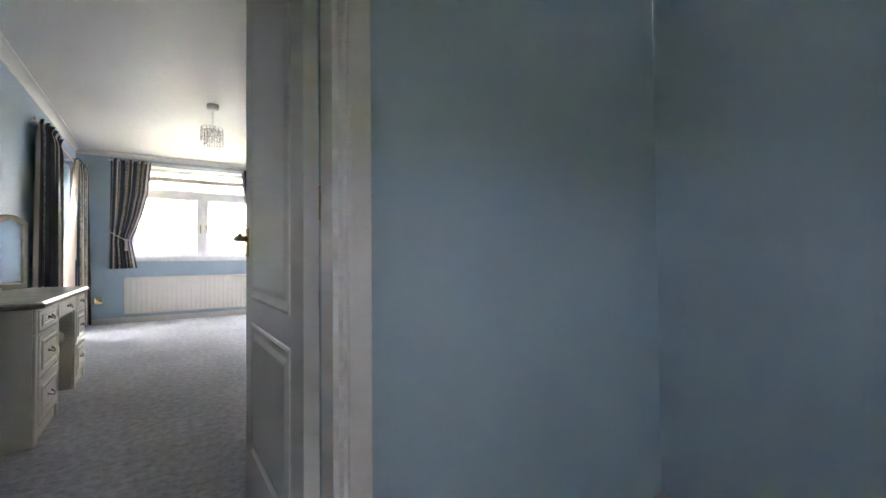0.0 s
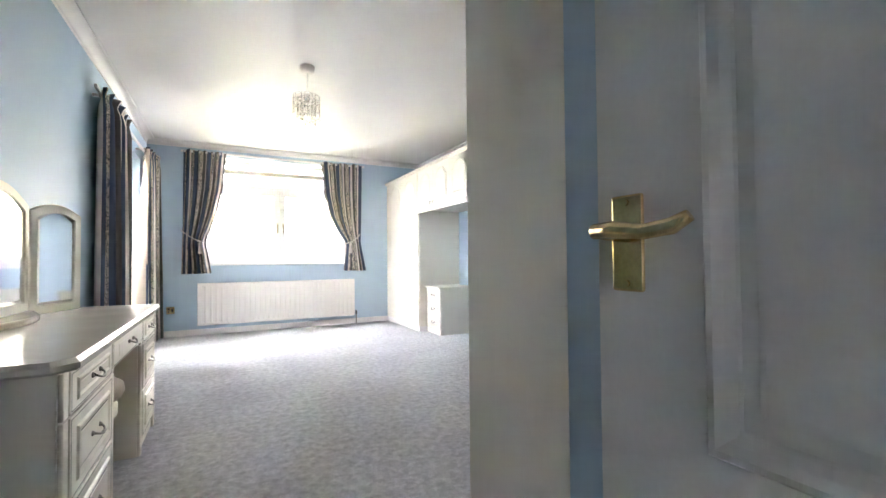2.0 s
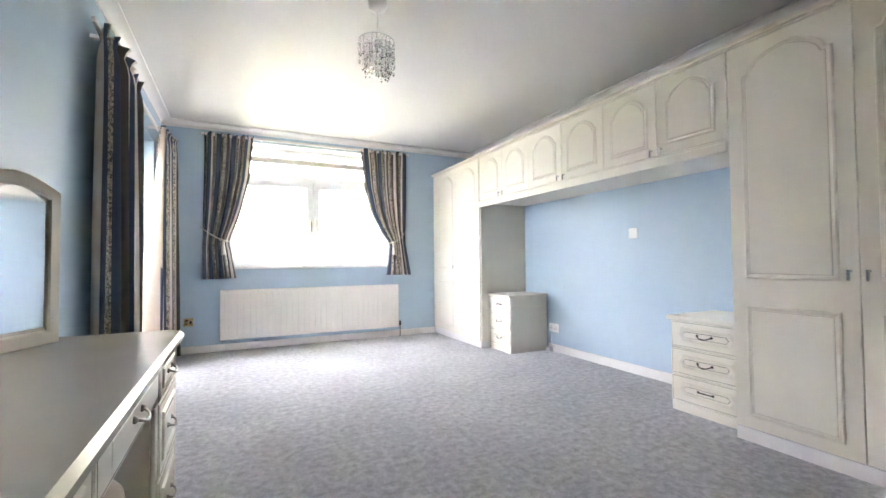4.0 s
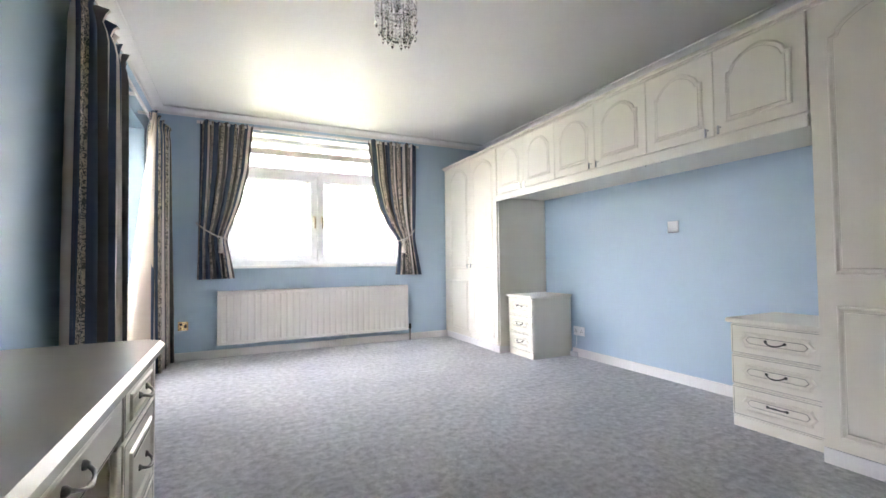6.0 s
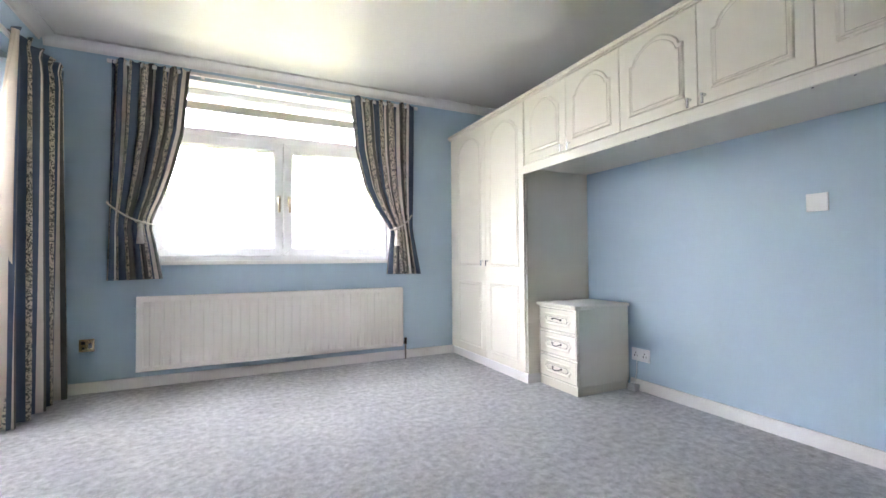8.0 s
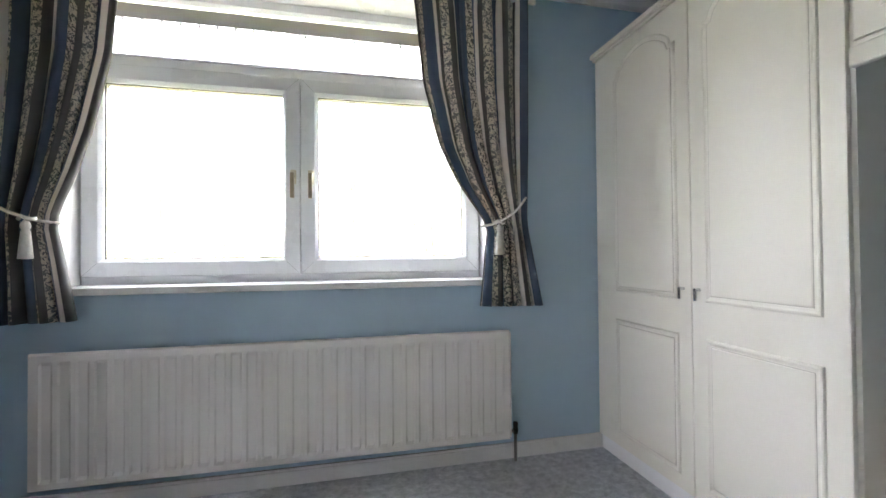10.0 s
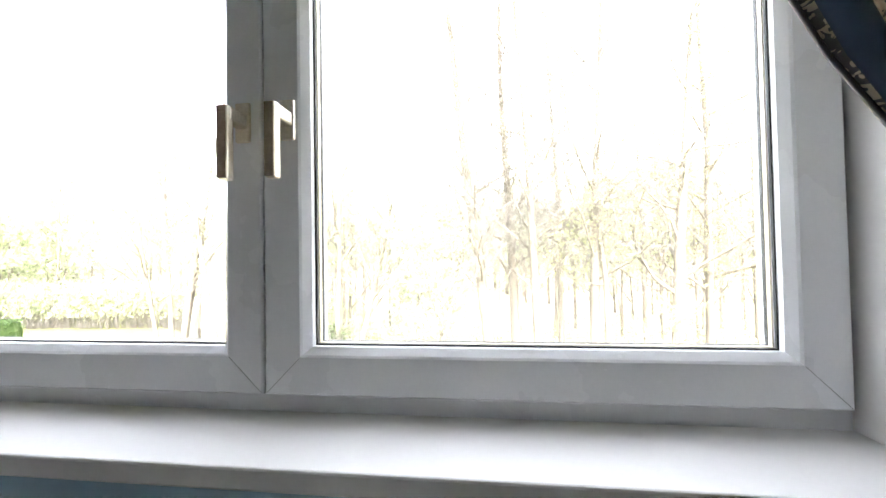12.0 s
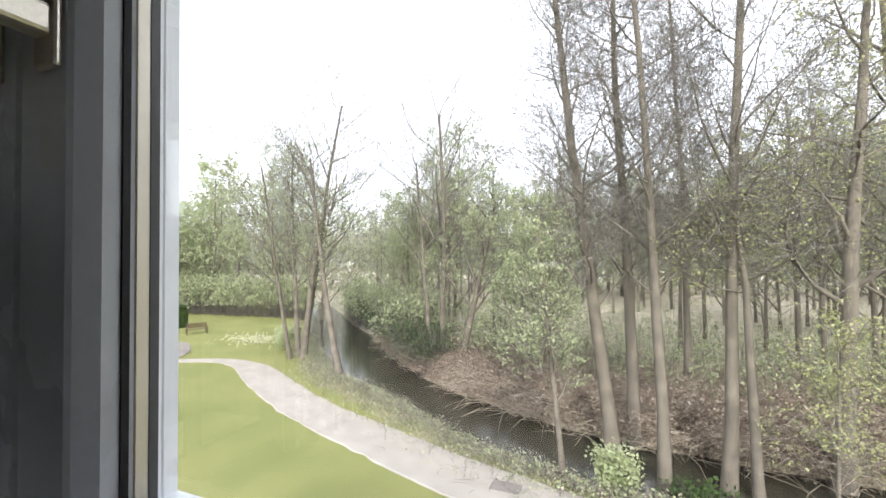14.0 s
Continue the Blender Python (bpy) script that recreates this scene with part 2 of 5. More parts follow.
def ring(bm, pts, profile, place, fill=True):
    """A moulding along a closed outline. profile: (inset, height); place(u, v, height) gives the point."""
    loops = []
    for d, h in profile:
        loops.append([bm.verts.new(place(p[0], p[1], h)) for p in inset(pts, d)])
    n = len(pts)
    for a, b in zip(loops, loops[1:]):
        for k in range(n):
            bm.faces.new((a[k], a[(k + 1) % n], b[(k + 1) % n], b[k]))
    if fill:
        bm.faces.new(loops[-1])
    return bm


def arched(u0, u1, v0, v1, rise):
    """Outline of a cathedral panel: shoulders, a small step, then an arch."""
    w = u1 - u0
    s = min(0.035, w * 0.1)
    sh = v1 - rise
    pts = [(u0, v0), (u1, v0), (u1, sh), (u1 - s * 0.7, sh + s * 0.15), (u1 - s, sh + s * 0.9)]
    a0, a1 = u1 - s, u0 + s
    for k in range(1, 12):
        f = k / 12
        pts.append((a0 + (a1 - a0) * f, sh + s * 0.9 + (rise - s * 0.9) * math.sin(math.pi * f) ** 0.8))
    return pts + [(u0 + s, sh + s * 0.9), (u0 + s * 0.7, sh + s * 0.15), (u0, sh)]


def oblong(u0, u1, v0, v1):
    return [(u0, v0), (u1, v0), (u1, v1), (u0, v1)]


def notched(u0, u1, v0, v1, s=0.02):
    """Outline of a drawer panel with shaped ends."""
    vm = (v0 + v1) / 2
    return [(u0, v0), (u1, v0), (u1 - s * 0.1, v0 + (vm - v0) * 0.4), (u1 + s, vm), (u1 - s * 0.1, v1 - (v1 - vm) * 0.4), (u1, v1), (u0, v1), (u0 + s * 0.1, v1 - (v1 - vm) * 0.4), (u0 - s, vm), (u0 + s * 0.1, v0 + (vm - v0) * 0.4)]


MOULD = [(0, 0.0), (0.004, 0.006), (0.010, 0.007), (0.016, 0.003), (0.024, 0.001), (0.030, 0.004), (0.034, 0.004)]
SLIM = [(0, 0.0), (0.003, 0.005), (0.008, 0.006), (0.013, 0.002), (0.018, 0.001), (0.021, 0.003)]


def facing(axis, level, sign):
    """place() for a front that lies at x or y = level and looks along sign."""
    if axis == "x":
        return lambda u, v, h: (level + sign * h, u, v)
    return lambda u, v, h: (u, level + sign * h, v)

# ---- the room ----
H, T = 2.47, 0.30
XW, XE, YN = -1.035, 2.70, 7.70
WX0, WX1, WZ0, WZ1 = -0.438, 1.478, 0.908, 2.33      # window opening
BY0, BY1, BZ = 5.80, 7.25, 2.12                      # balcony door opening
HY, DY = 0.778, 0.925                                  # the two faces of the door wall
DX0, DX1, DZ = -0.55, 0.288, 2.03                     # door opening
YS, XP = 1.93, 0.375                                  # alcove wall beside the door

structure("floor", boxes([(XW - T, XE + T, -2.2, YN, -0.25, 0.0)]), CARPET, "mottled blue-grey cut pile carpet, lightly trodden")
structure("ceiling", boxes([(XW - T, XE + T, -2.2, YN + T, H, H + 0.25)]), CEIL, "white satin painted ceiling with a soft sheen")
structure("wall_north", boxes([
    (XW - T, WX0, YN, YN + T, -0.25, H), (WX1, XE + T, YN, YN + T, -0.25, H),
    (WX0, WX1, YN, YN + T, -0.25, WZ0 - 0.02), (WX0, WX1, YN, YN + T, WZ1, H)]), BLUE, "pale blue painted wall round the window")
structure("wall_west", boxes([
    (XW - T, XW, -2.2, BY0, 0, H), (XW - T, XW, BY1, YN, 0, H), (XW - T, XW, BY0, BY1, BZ, H)]), BLUE, "pale blue painted wall with the balcony door")
structure("wall_east", boxes([(XE, XE + T, YS - 0.1, YN, 0, H)]), BLUE, "pale blue painted wall behind the fitted bedroom units")
structure("wall_south", boxes([
    (XW, DX0 - 0.03, HY, DY, 0, H), (DX1 + 0.03, XE + T, HY, DY, 0, H), (DX0 - 0.03, DX1 + 0.03, HY, DY, DZ + 0.03, H)]), BLUE, "blue painted wall round the bedroom doorway")
structure("wall_alcove", boxes([(XP, XP + 0.1, DY, YS, 0, H), (XP + 0.1, XE, YS - 0.1, YS, 0, H)]), BLUE, "blue painted wall beside the open door")
# pale unseen wall behind, with a slot added to let daylight into the hall
structure("wall_hall_slotted", boxes([(XW, 1.45, -2.2, -2.0, 0, 1.0), (XW, -0.9, -2.2, -2.0, 1.0, H), (-0.3, 1.45, -2.2, -2.0, 1.0, H), (-0.9, -0.3, -2.2, -2.0, 1.14, H)]), CEIL, "added unseen cream wall that closes the hall, slotted to admit daylight")
structure("wall_hall_side", boxes([(1.45, 1.60, -2.2, HY, 0, H)]), BLUE, "blue painted side wall of the hall")


def cove(name, p0, p1, nx, ny, label):
    """Plaster coving from p0 to p1 along a wall whose inward normal is (nx, ny)."""
    bm = bmesh.new()
    prof = [(0.0, -0.062), (0.010, -0.062), (0.012, -0.052)]
    prof += [(0.012 + 0.062 * (1 - math.cos(a)), -0.052 + 0.040 * math.sin(a)) for a in (math.pi / 2 * k / 6 for k in range(1, 7))]
    prof += [(0.088, -0.012), (0.088, 0.0), (0, 0)]
    ends = [[bm.verts.new((p[0] + nx * d, p[1] + ny * d, H - 0.001 + h)) for d, h in prof] for p in (p0, p1)]
    k = len(prof)
    for i in range(k):
        bm.faces.new((ends[0][i], ends[0][(i + 1) % k], ends[1][(i + 1) % k], ends[1][i]))
    bm.faces.new(ends[0]), bm.faces.new(ends[1])
    structure(name, bm, CEIL, label)


cove("trim_coving_north", (XW, YN - 0.001), (XE, YN - 0.001), 0, -1, "white plaster coving along the window wall")
cove("trim_coving_west", (XW + 0.001, DY), (XW + 0.001, YN - 0.09), 1, 0, "white plaster coving along the balcony wall")
cove("trim_coving_east", (XE - 0.001, YS), (XE - 0.001, YN - 0.09), -1, 0, "white plaster coving above the fitted units")


def skirting(name, x0, x1, y0, y1):
    bm = boxes([(x0, x1, y0, y1, 0.0, 0.062)])
    cx, cy = (x0 + x1) / 2, (y0 + y1) / 2
    box(bm, x0 if x1 - x0 > 0.05 else x0 + 0.003, x1 if x1 - x0 > 0.05 else x1 - 0.003, y0 if y1 - y0 > 0.05 else y0 + 0.003, y1 if y1 - y0 > 0.05 else y1 - 0.003, 0.062, 0.075)
    structure(name, bm, GLOSS, "white gloss painted skirting board")


skirting("baseboard_north", XW + 0.018, 2.10, YN - 0.018, YN)
skirting("baseboard_east", XE - 0.018, XE, 4.30, 6.08)
skirting("baseboard_west", XW, XW + 0.018, 4.45, BY0)
skirting("baseboard_west_end", XW, XW + 0.018, BY1, YN - 0.018)
skirting("baseboard_reveal", XW - 0.20, XW, BY1 - 0.018, BY1)
skirting("baseboard_alcove", XP - 0.018, XP, DY + 0.02, YS)
skirting("baseboard_hall", DX1 + 0.09, 1.45, HY - 0.018, HY)

# ---- doorway: lining, stops, architraves ----
bm = boxes([(DX1, DX1 + 0.03, HY, DY, 0, DZ + 0.03), (DX0 - 0.03, DX0, HY, DY, 0, DZ + 0.03), (DX0, DX1, HY, DY, DZ, DZ + 0.03),
            (DX1 - 0.012, DX1, HY + 0.03, DY - 0.045, 0, DZ), (DX0, DX0 + 0.012, HY + 0.03, DY - 0.045, 0, DZ)])
structure("trim_door_lining", bm, GLOSS, "white gloss painted door lining with stops")
bm = bmesh.new()
for y0, y1 in ((HY - 0.018, HY - 0.001), (DY + 0.001, DY + 0.018)):
    for x0, x1, z0, z1 in ((DX1 + 0.006, DX1 + 0.058, 0, DZ + 0.058), (DX0 - 0.058, DX0 - 0.006, 0, DZ + 0.058), (DX0 - 0.006, DX1 + 0.006, DZ + 0.006, DZ + 0.058)):
        box(bm, x0, x1, y0, y1, z0, z1, bevel=0.005)
structure("trim_architrave", bm, GLOSS, "white gloss painted architrave round the doorway")

# ---- the open door ----
door = thing("door_1", (0.268, 0.94, 0.006), "grey-white two-panel moulded bedroom door standing open", "door", kind="structure")
LX0, LX1, LY0, LY1 = 0.249, 0.287, 0.936, 1.740
leaf = part("leaf", boxes([(LX0, LX1, LY0, LY1, 0.008, 1.99)], bevel=0.002), DOORP, door)
SUNK = [(0, 0.0), (0.003, 0.004), (0.010, 0.006), (0.020, 0.003), (0.030, 0.0012), (0.034, 0.0012), (0.05, 0.005), (0.055, 0.0055)]
for sgn, lev in ((-1, LX0), (1, LX1)):
    for u0, u1, v0, v1 in ((1.052, 1.606, 0.762, 1.87), (1.052, 1.606, 0.21, 0.678)):
        part("door_panel", ring(bmesh.new(), oblong(u0, u1, v0, v1), SUNK, facing("x", lev, sgn)), DOORP, leaf)


def lever(parent, x, s, y, z):
    """Brass lever with its back plate; s is the way it stands out."""
    pl = boxes([(min(x, x + s * 0.007), max(x, x + s * 0.007), y - 0.021, y + 0.021, z - 0.056, z + 0.056)], bevel=0.003)
    plate = part("back_plate", pl, BRASS, parent, "polished brass back plate")
    b2 = bmesh.new()
    tube(b2, [(x + s * 0.005, y, z + 0.012), (x + s * 0.045, y, z + 0.012)], [0.012, 0.009], 12)
    tube(b2, [(x + s * 0.043, y + 0.012, z + 0.013), (x + s * 0.047, y - 0.02, z + 0.013), (x + s * 0.048, y - 0.055, z + 0.009), (x + s * 0.046, y - 0.085, z + 0.013), (x + s * 0.042, y - 0.10, z + 0.022)], [0.009, 0.010, 0.008, 0.0085, 0.006], 12)
    part("lever", b2, BRASS, parent, "curved brass lever")
    for dz in (-0.047, 0.047):
        b3 = bmesh.new()
        tube(b3, [(x + s * 0.006, y, z + dz), (x + s * 0.0085, y, z + dz)], 0.004, 10)
        part("screw", b3, BRASS, plate)


lever(door, LX0, -1, 1.692, 0.972)
lever(door, LX1, 1, 1.692, 0.972)
for hz in (0.25, 1.0, 1.78):
    b3 = bmesh.new()
    tube(b3, [(LX1 + 0.001, LY0 - 0.003, hz), (LX1 + 0.001, LY0 - 0.003, hz + 0.08)], 0.003, 10)
    part("hinge", b3, BRASS, door, "brass hinge")


# ---- the window ----
def mitred(bm, x0, x1, z0, z1, w, y0, y1, step=0.0):
    """A mitred rectangular profile: flat face at y0, sloped inner bead, back at y1."""
    place = facing("y", y0, -1)
    ring(bm, oblong(x0, x1, z0, z1), [(0, -(y1 - y0)), (0, 0), (0.003, 0.003), (w - 0.016, 0.003), (w - 0.012, 0.0), (w, -0.014), (w, -(y1 - y0))], place, fill=False)


win = thing("window_1", (0.535, 7.87, WZ0), "white plastic casement window with two opening lights and a top light", "window", kind="structure")
FY = 7.868
GY = 7.893
bm = bmesh.new()
fx0, fx1, fz0, fz1 = WX0, WX1, WZ0 + 0.002, WZ1
ring(bm, oblong(fx0, fx1, fz0, fz1), [(0, -0.09), (0, 0), (0.045, 0), (0.045, -0.09)], facing("y", FY + 0.012, -1), fill=False)
box(bm, fx0 + 0.045, fx1 - 0.045, FY + 0.012, FY + 0.10, 1.944, 1.990)
for x0, x1, z0, z1 in ((fx0 + 0.0455, fx1 - 0.0455, fz0 + 0.02, 0.985), (fx0 + 0.0455, fx1 - 0.0455, 1.905, 1.9435), (0.498, 0.558, 0.9855, 1.9045)):
    box(bm, x0, x1, FY + 0.073, FY + 0.10, z0, z1)
part("window_frame", bm, UPVC, win)
MID = 0.528
for x0, x1, hx in ((fx0 + 0.018, MID - 0.002, MID - 0.034), (MID + 0.002, fx1 - 0.020, MID + 0.051)):
    bm = bmesh.new()
    mitred(bm, x0, x1, 0.956, 1.940, 0.082, FY - 0.012, FY + 0.07)
    sash = part("sash", bm, UPVC, win)
    gx0, gx1, gz0, gz1 = x0 + 0.082, x1 - 0.082, 1.038, 1.858
    bm = bmesh.new()
    ring(bm, oblong(gx0 - 0.001, gx1 + 0.001, gz0 - 0.001, gz1 + 0.001), [(0, -0.003), (0, 0.003), (0.0035, 0.003), (0.0035, -0.003)], facing("y", GY - 0.006, -1), fill=False)
    part("gasket", bm, RUBBER, sash, "black rubber glazing seal")
    part("pane", boxes([(gx0 - 0.006, gx1 + 0.006, GY, GY + 0.006, gz0 - 0.006, gz1 + 0.006)]), GLASS, sash, "clear glass pane", shadow=False)
    bm = bmesh.new()
    ring(bm, oblong(gx0 - 0.001, gx1 + 0.001, gz0 - 0.001, gz1 + 0.001), [(0, -0.007), (0, 0.007), (0.004, 0.007), (0.004, -0.007)], facing("y", GY + 0.0115, -1), fill=False)
    part("spacer_bar", bm, SPACER, sash, "beige spacer bar between the panes")
    bm = bmesh.new()
    ring(bm, oblong(gx0 - 0.001, gx1 + 0.001, gz0 - 0.001, gz1 + 0.001), [(0, -0.004), (0, 0.004), (0.005, 0.004), (0.005, -0.004)], facing("y", GY + 0.020, -1), fill=False)
    part("outer_gasket", bm, RUBBER, sash, "black outer glazing seal")
    bm = bmesh.new()
    ring(bm, oblong(gx0 - 0.05, gx1 + 0.05, gz0 - 0.05, gz1 + 0.05), [(0, -0.008), (0, 0.008), (0.046, 0.008), (0.051, 0.0), (0.051, -0.008)], facing("y", GY + 0.031, -1), fill=False)
    part("outer_lip", bm, UPVC, sash)
    for cx, cz, sx, sz in ((x0, 0.956, 1, 1), (x1, 0.956, -1, 1), (x0, 1.940, 1, -1), (x1, 1.940, -1, -1)):
        bm = box(bmesh.new(), 0.006, 0.092, -0.0005, 0.0005, -0.0004, 0.0004)
        for q in bm.verts:
            a, b = q.co.x * 0.7071, q.co.y * 0.7071
            q.co = (cx + sx * (a - b), FY - 0.0151 + q.co.z, cz + sz * (a + b))
        part("weld_seam", bm, SEAM, sash, "fine mitred corner seam")
    # handle: rosette, neck and a hanging square grip
    hz = 1.440
    b2 = boxes([(hx - 0.014, hx + 0.014, FY - 0.023, FY - 0.0155, hz - 0.036, hz + 0.036)], bevel=0.003)
    handle = part("handle", b2, HANDLE, sash, "brushed brass window handle with a dark face")
    b2 = boxes([(hx - 0.0105, hx + 0.0105, FY - 0.072, FY - 0.020, hz - 0.012, hz + 0.013)], bevel=0.004)
    box(b2, hx - 0.0095, hx + 0.0095, FY - 0.078, FY - 0.060, hz - 0.112, hz + 0.014, bevel=0.003)
    part("grip", b2, HANDLE, handle)
    part("grip_face", boxes([(hx - 0.0085, hx + 0.0085, FY - 0.0815, FY - 0.0785, hz - 0.110, hz + 0.012)], bevel=0.001), BRONZE, handle, "dark bronze face of the grip")
part("pane", boxes([(fx0 + 0.04, fx1 - 0.04, GY, GY + 0.006, 1.985, fz1 - 0.04)]), GLASS, win, "clear glass top light", shadow=False)
bm = bmesh.new()
mitred(bm, fx0 + 0.043, fx1 - 0.043, 1.988, fz1 - 0.043, 0.022, FY + 0.006, FY + 0.06)
part("glazing_bead", bm, UPVC, win)
# sill board and reveals
bm = boxes([(WX0 - 0.0, WX1 + 0.0, YN - 0.03, FY + 0.012, WZ0 - 0.02, WZ0 + 0.012)], bevel=0.004)
part("window_sill", bm, SILLP, win, "white painted window sill")
for x0, x1 in ((WX0 + 0.001, WX0 + 0.008), (WX1 - 0.008, WX1 - 0.001)):
    part("reveal_lining", boxes([(x0, x1, YN + 0.001, FY + 0.01, WZ0 + 0.013, WZ1 - 0.009)]), GLOSS, win)
part("reveal_lining", boxes([(WX0 + 0.001, WX1 - 0.001, YN + 0.001, FY + 0.01, WZ1 - 0.008, WZ1 - 0.001)]), GLOSS, win)
# blind rail inside the reveal and the curtain track above it
rail = thing("blind_headrail", (0.535, 7.78, 2.25), "cream metal headrail of a blind inside the window reveal", "blind")
part("rail", boxes([(WX0 + 0.01, WX1 - 0.01, 7.765, 7.80, 2.13, 2.185)], bevel=0.004), CREAM, rail)
part("rail_lip", boxes([(WX0 + 0.012, WX1 - 0.012, 7.757, 7.764, 2.115, 2.140)], bevel=0.001), RADP, rail)
for k in range(24):
    x = WX0 + 0.06 + k * (WX1 - WX0 - 0.12) / 23
    part("runner", boxes([(x - 0.006, x + 0.006, 7.777, 7.789, 2.108, 2.129)]), UPVC, rail)


def track(name, x0, x1, y0, y1, z, label):
    t = thing(name, ((x0 + x1) / 2, (y0 + y1) / 2, z), label, "curtain track")
    part("rail", boxes([(x0, x1, y0, y1, z, z + 0.028)], bevel=0.003), GLOSS, t)
    n = 6
    for k in range(n):
        f = (k + 0.5) / n
        if x1 - x0 > y1 - y0:
            x = x0 + (x1 - x0) * f
            part("bracket", boxes([(x - 0.012, x + 0.012, y1, YN - 0.001, z + 0.004, z + 0.024)]), GLOSS, t)
        else:
            y = y0 + (y1 - y0) * f
            part("bracket", boxes([(XW + 0.001, x0, y - 0.012, y + 0.012, z + 0.004, z + 0.024)]), GLOSS, t)


track("curtain_track", -0.67, 1.71, YN - 0.068, YN - 0.050, 2.335, "white curtain track above the window")
track("curtain_track", XW + 0.055, XW + 0.073, 5.05, 7.60, 2.160, "white curtain track above the balcony door")

# ---- balcony door in the west wall ----
bd = thing("door_2", (XW - 0.24, 6.4, 0), "dark brown timber glazed balcony door, shut, with brass fittings", "door", kind="structure")
bm = bmesh.new()
px = XW - 0.27
for y0, y1 in ((BY0, BY0 + 0.07), (BY1 - 0.07, BY1), (6.365, 6.435)):
    box(bm, px, px + 0.06, y0, y1, 0, BZ)
for z0, z1 in ((0, 0.16), (BZ - 0.09, BZ)):
    box(bm, px + 0.001, px + 0.059, BY0 + 0.07, BY1 - 0.07, z0, z1)
part("door_frame", bm, BROWN, bd)
for y0, y1 in ((BY0 + 0.065, 6.368), (6.432, BY1 - 0.065)):
    part("pane", boxes([(px + 0.025, px + 0.031, y0, y1, 0.155, BZ - 0.085)]), GLASS, bd, "clear glass pane", shadow=False)
for hz in (0.98, 1.9):
    part("hinge", boxes([(px + 0.06, px + 0.066, BY1 - 0.06, BY1 - 0.035, hz, hz + 0.13)], bevel=0.002), BRASS, bd, "brass fitting")

# added beyond the glazed door: walls and slabs that block most of its sky
structure("wall_added_screen", boxes([(XW - T - 1.5, XW - T - 1.35, 5.0, 7.95, -0.2, 1.66), (XW - T - 1.5, XW - T, 5.0, 5.12, -0.2, 2.36)]), BRICKW, "brown brick screen wall, added unseen to block light at the balcony door")
structure("wall_added_end", boxes([(XW - T - 1.345, XW - T, 7.83, 7.95, -0.199, 2.36)]), BLUE, "pale blue wall added past the balcony door to fill the view and block light")
structure("floor_added_slab", boxes([(XW - T - 1.5, XW - T, 5.0, 7.95, -0.4, -0.2)]), GLOSS, "pale slab added unseen under the light-blocking walls outside the balcony door")
structure("ceiling_added_slab", boxes([(XW - T - 1.5, XW - T, 5.0, 7.95, 2.38, 2.6)]), GLOSS, "pale roof slab, added unseen to block skylight at the balcony door")

# ---- radiator ----
rad = thing("radiator", (0.535, 7.63, 0.128), "white panel radiator with upright ribs, hung under the window", "radiator")
RX0, RX1, RZ0, RZ1, RY = -0.482, 1.545, 0.122, 0.665, 7.620
bm = bmesh.new()
cols = []
n = 31
pitch = (RX1 - RX0 - 0.06) / n
xs = [(RX0, 0.010), (RX0 + 0.006, 0.0), (RX0 + 0.030, 0.0)]
for k in range(n):
    x = RX0 + 0.03 + k * pitch
    xs += [(x + pitch * 0.16, 0.0), (x + pitch * 0.30, 0.005), (x + pitch * 0.78, 0.005), (x + pitch * 0.92, 0.0)]
xs += [(RX1 - 0.030, 0.0), (RX1 - 0.006, 0.0), (RX1, 0.010)]
zs = [(RZ0, 0.010, 0), (RZ0 + 0.006, 0.0, 0), (RZ0 + 0.030, 0.0, 0), (RZ0 + 0.045, 0, 1), (RZ1 - 0.048, 0, 1), (RZ1 - 0.033, 0.0, 0), (RZ1 - 0.006, 0.0, 0), (RZ1, 0.010, 0)]
grid = [[bm.verts.new((x, RY + max(off if relief or off > 0.0 and i in (0, len(xs) - 1) else 0.0, edge), z)) for i, (x, off) in enumerate(xs)] for z, edge, relief in zs]
for a, b in zip(grid, grid[1:]):
    for k in range(len(xs) - 1):
        bm.faces.new((a[k], a[k + 1], b[k + 1], b[k]))
part("front_panel", bm, RADP, rad, "ribbed front panel")
part("back_panel", boxes([(RX0, RX1, RY + 0.0102, RY + 0.024, RZ0, RZ1)]), RADP, rad)
part("convector", boxes([(RX0 + 0.02, RX1 - 0.02, RY + 0.025, RY + 0.055, RZ0 + 0.03, RZ1 - 0.012)]), RADP, rad)
bm = bmesh.new()
for k in range(40):
    x = RX0 + 0.03 + k * (RX1 - RX0 - 0.06) / 40
    box(bm, x, x + 0.034, RY + 0.026, RY + 0.054, RZ1 - 0.0115, RZ1 - 0.006)
part("top_grille", bm, RADP, rad, "slotted top grille")
part("end_seam", boxes([(RX1 + 0.0002, RX1 + 0.006, RY + 0.004, RY + 0.05, RZ0 + 0.01, RZ1 - 0.01)], bevel=0.002), RADP, rad)
b2 = bmesh.new()
tube(b2, [(RX1 - 0.01, RY + 0.03, RZ0 + 0.03), (RX1 + 0.045, RY + 0.03, RZ0 + 0.03)], 0.008, 10)
tube(b2, [(RX1 + 0.035, RY + 0.03, RZ0 + 0.03), (RX1 + 0.035, RY + 0.03, 0.0)], 0.0075, 10)
part("pipe", b2, WIRE, rad, "bare metal pipe")
b2 = bmesh.new()
lathe(b2, [(0.012, 0), (0.014, 0.02), (0.011, 0.03), (0.013, 0.05), (0.011, 0.055)], (RX1 + 0.035, RY + 0.03, RZ0 + 0.018), 14)
part("valve", b2, IRON, rad, "dark lockshield valve")


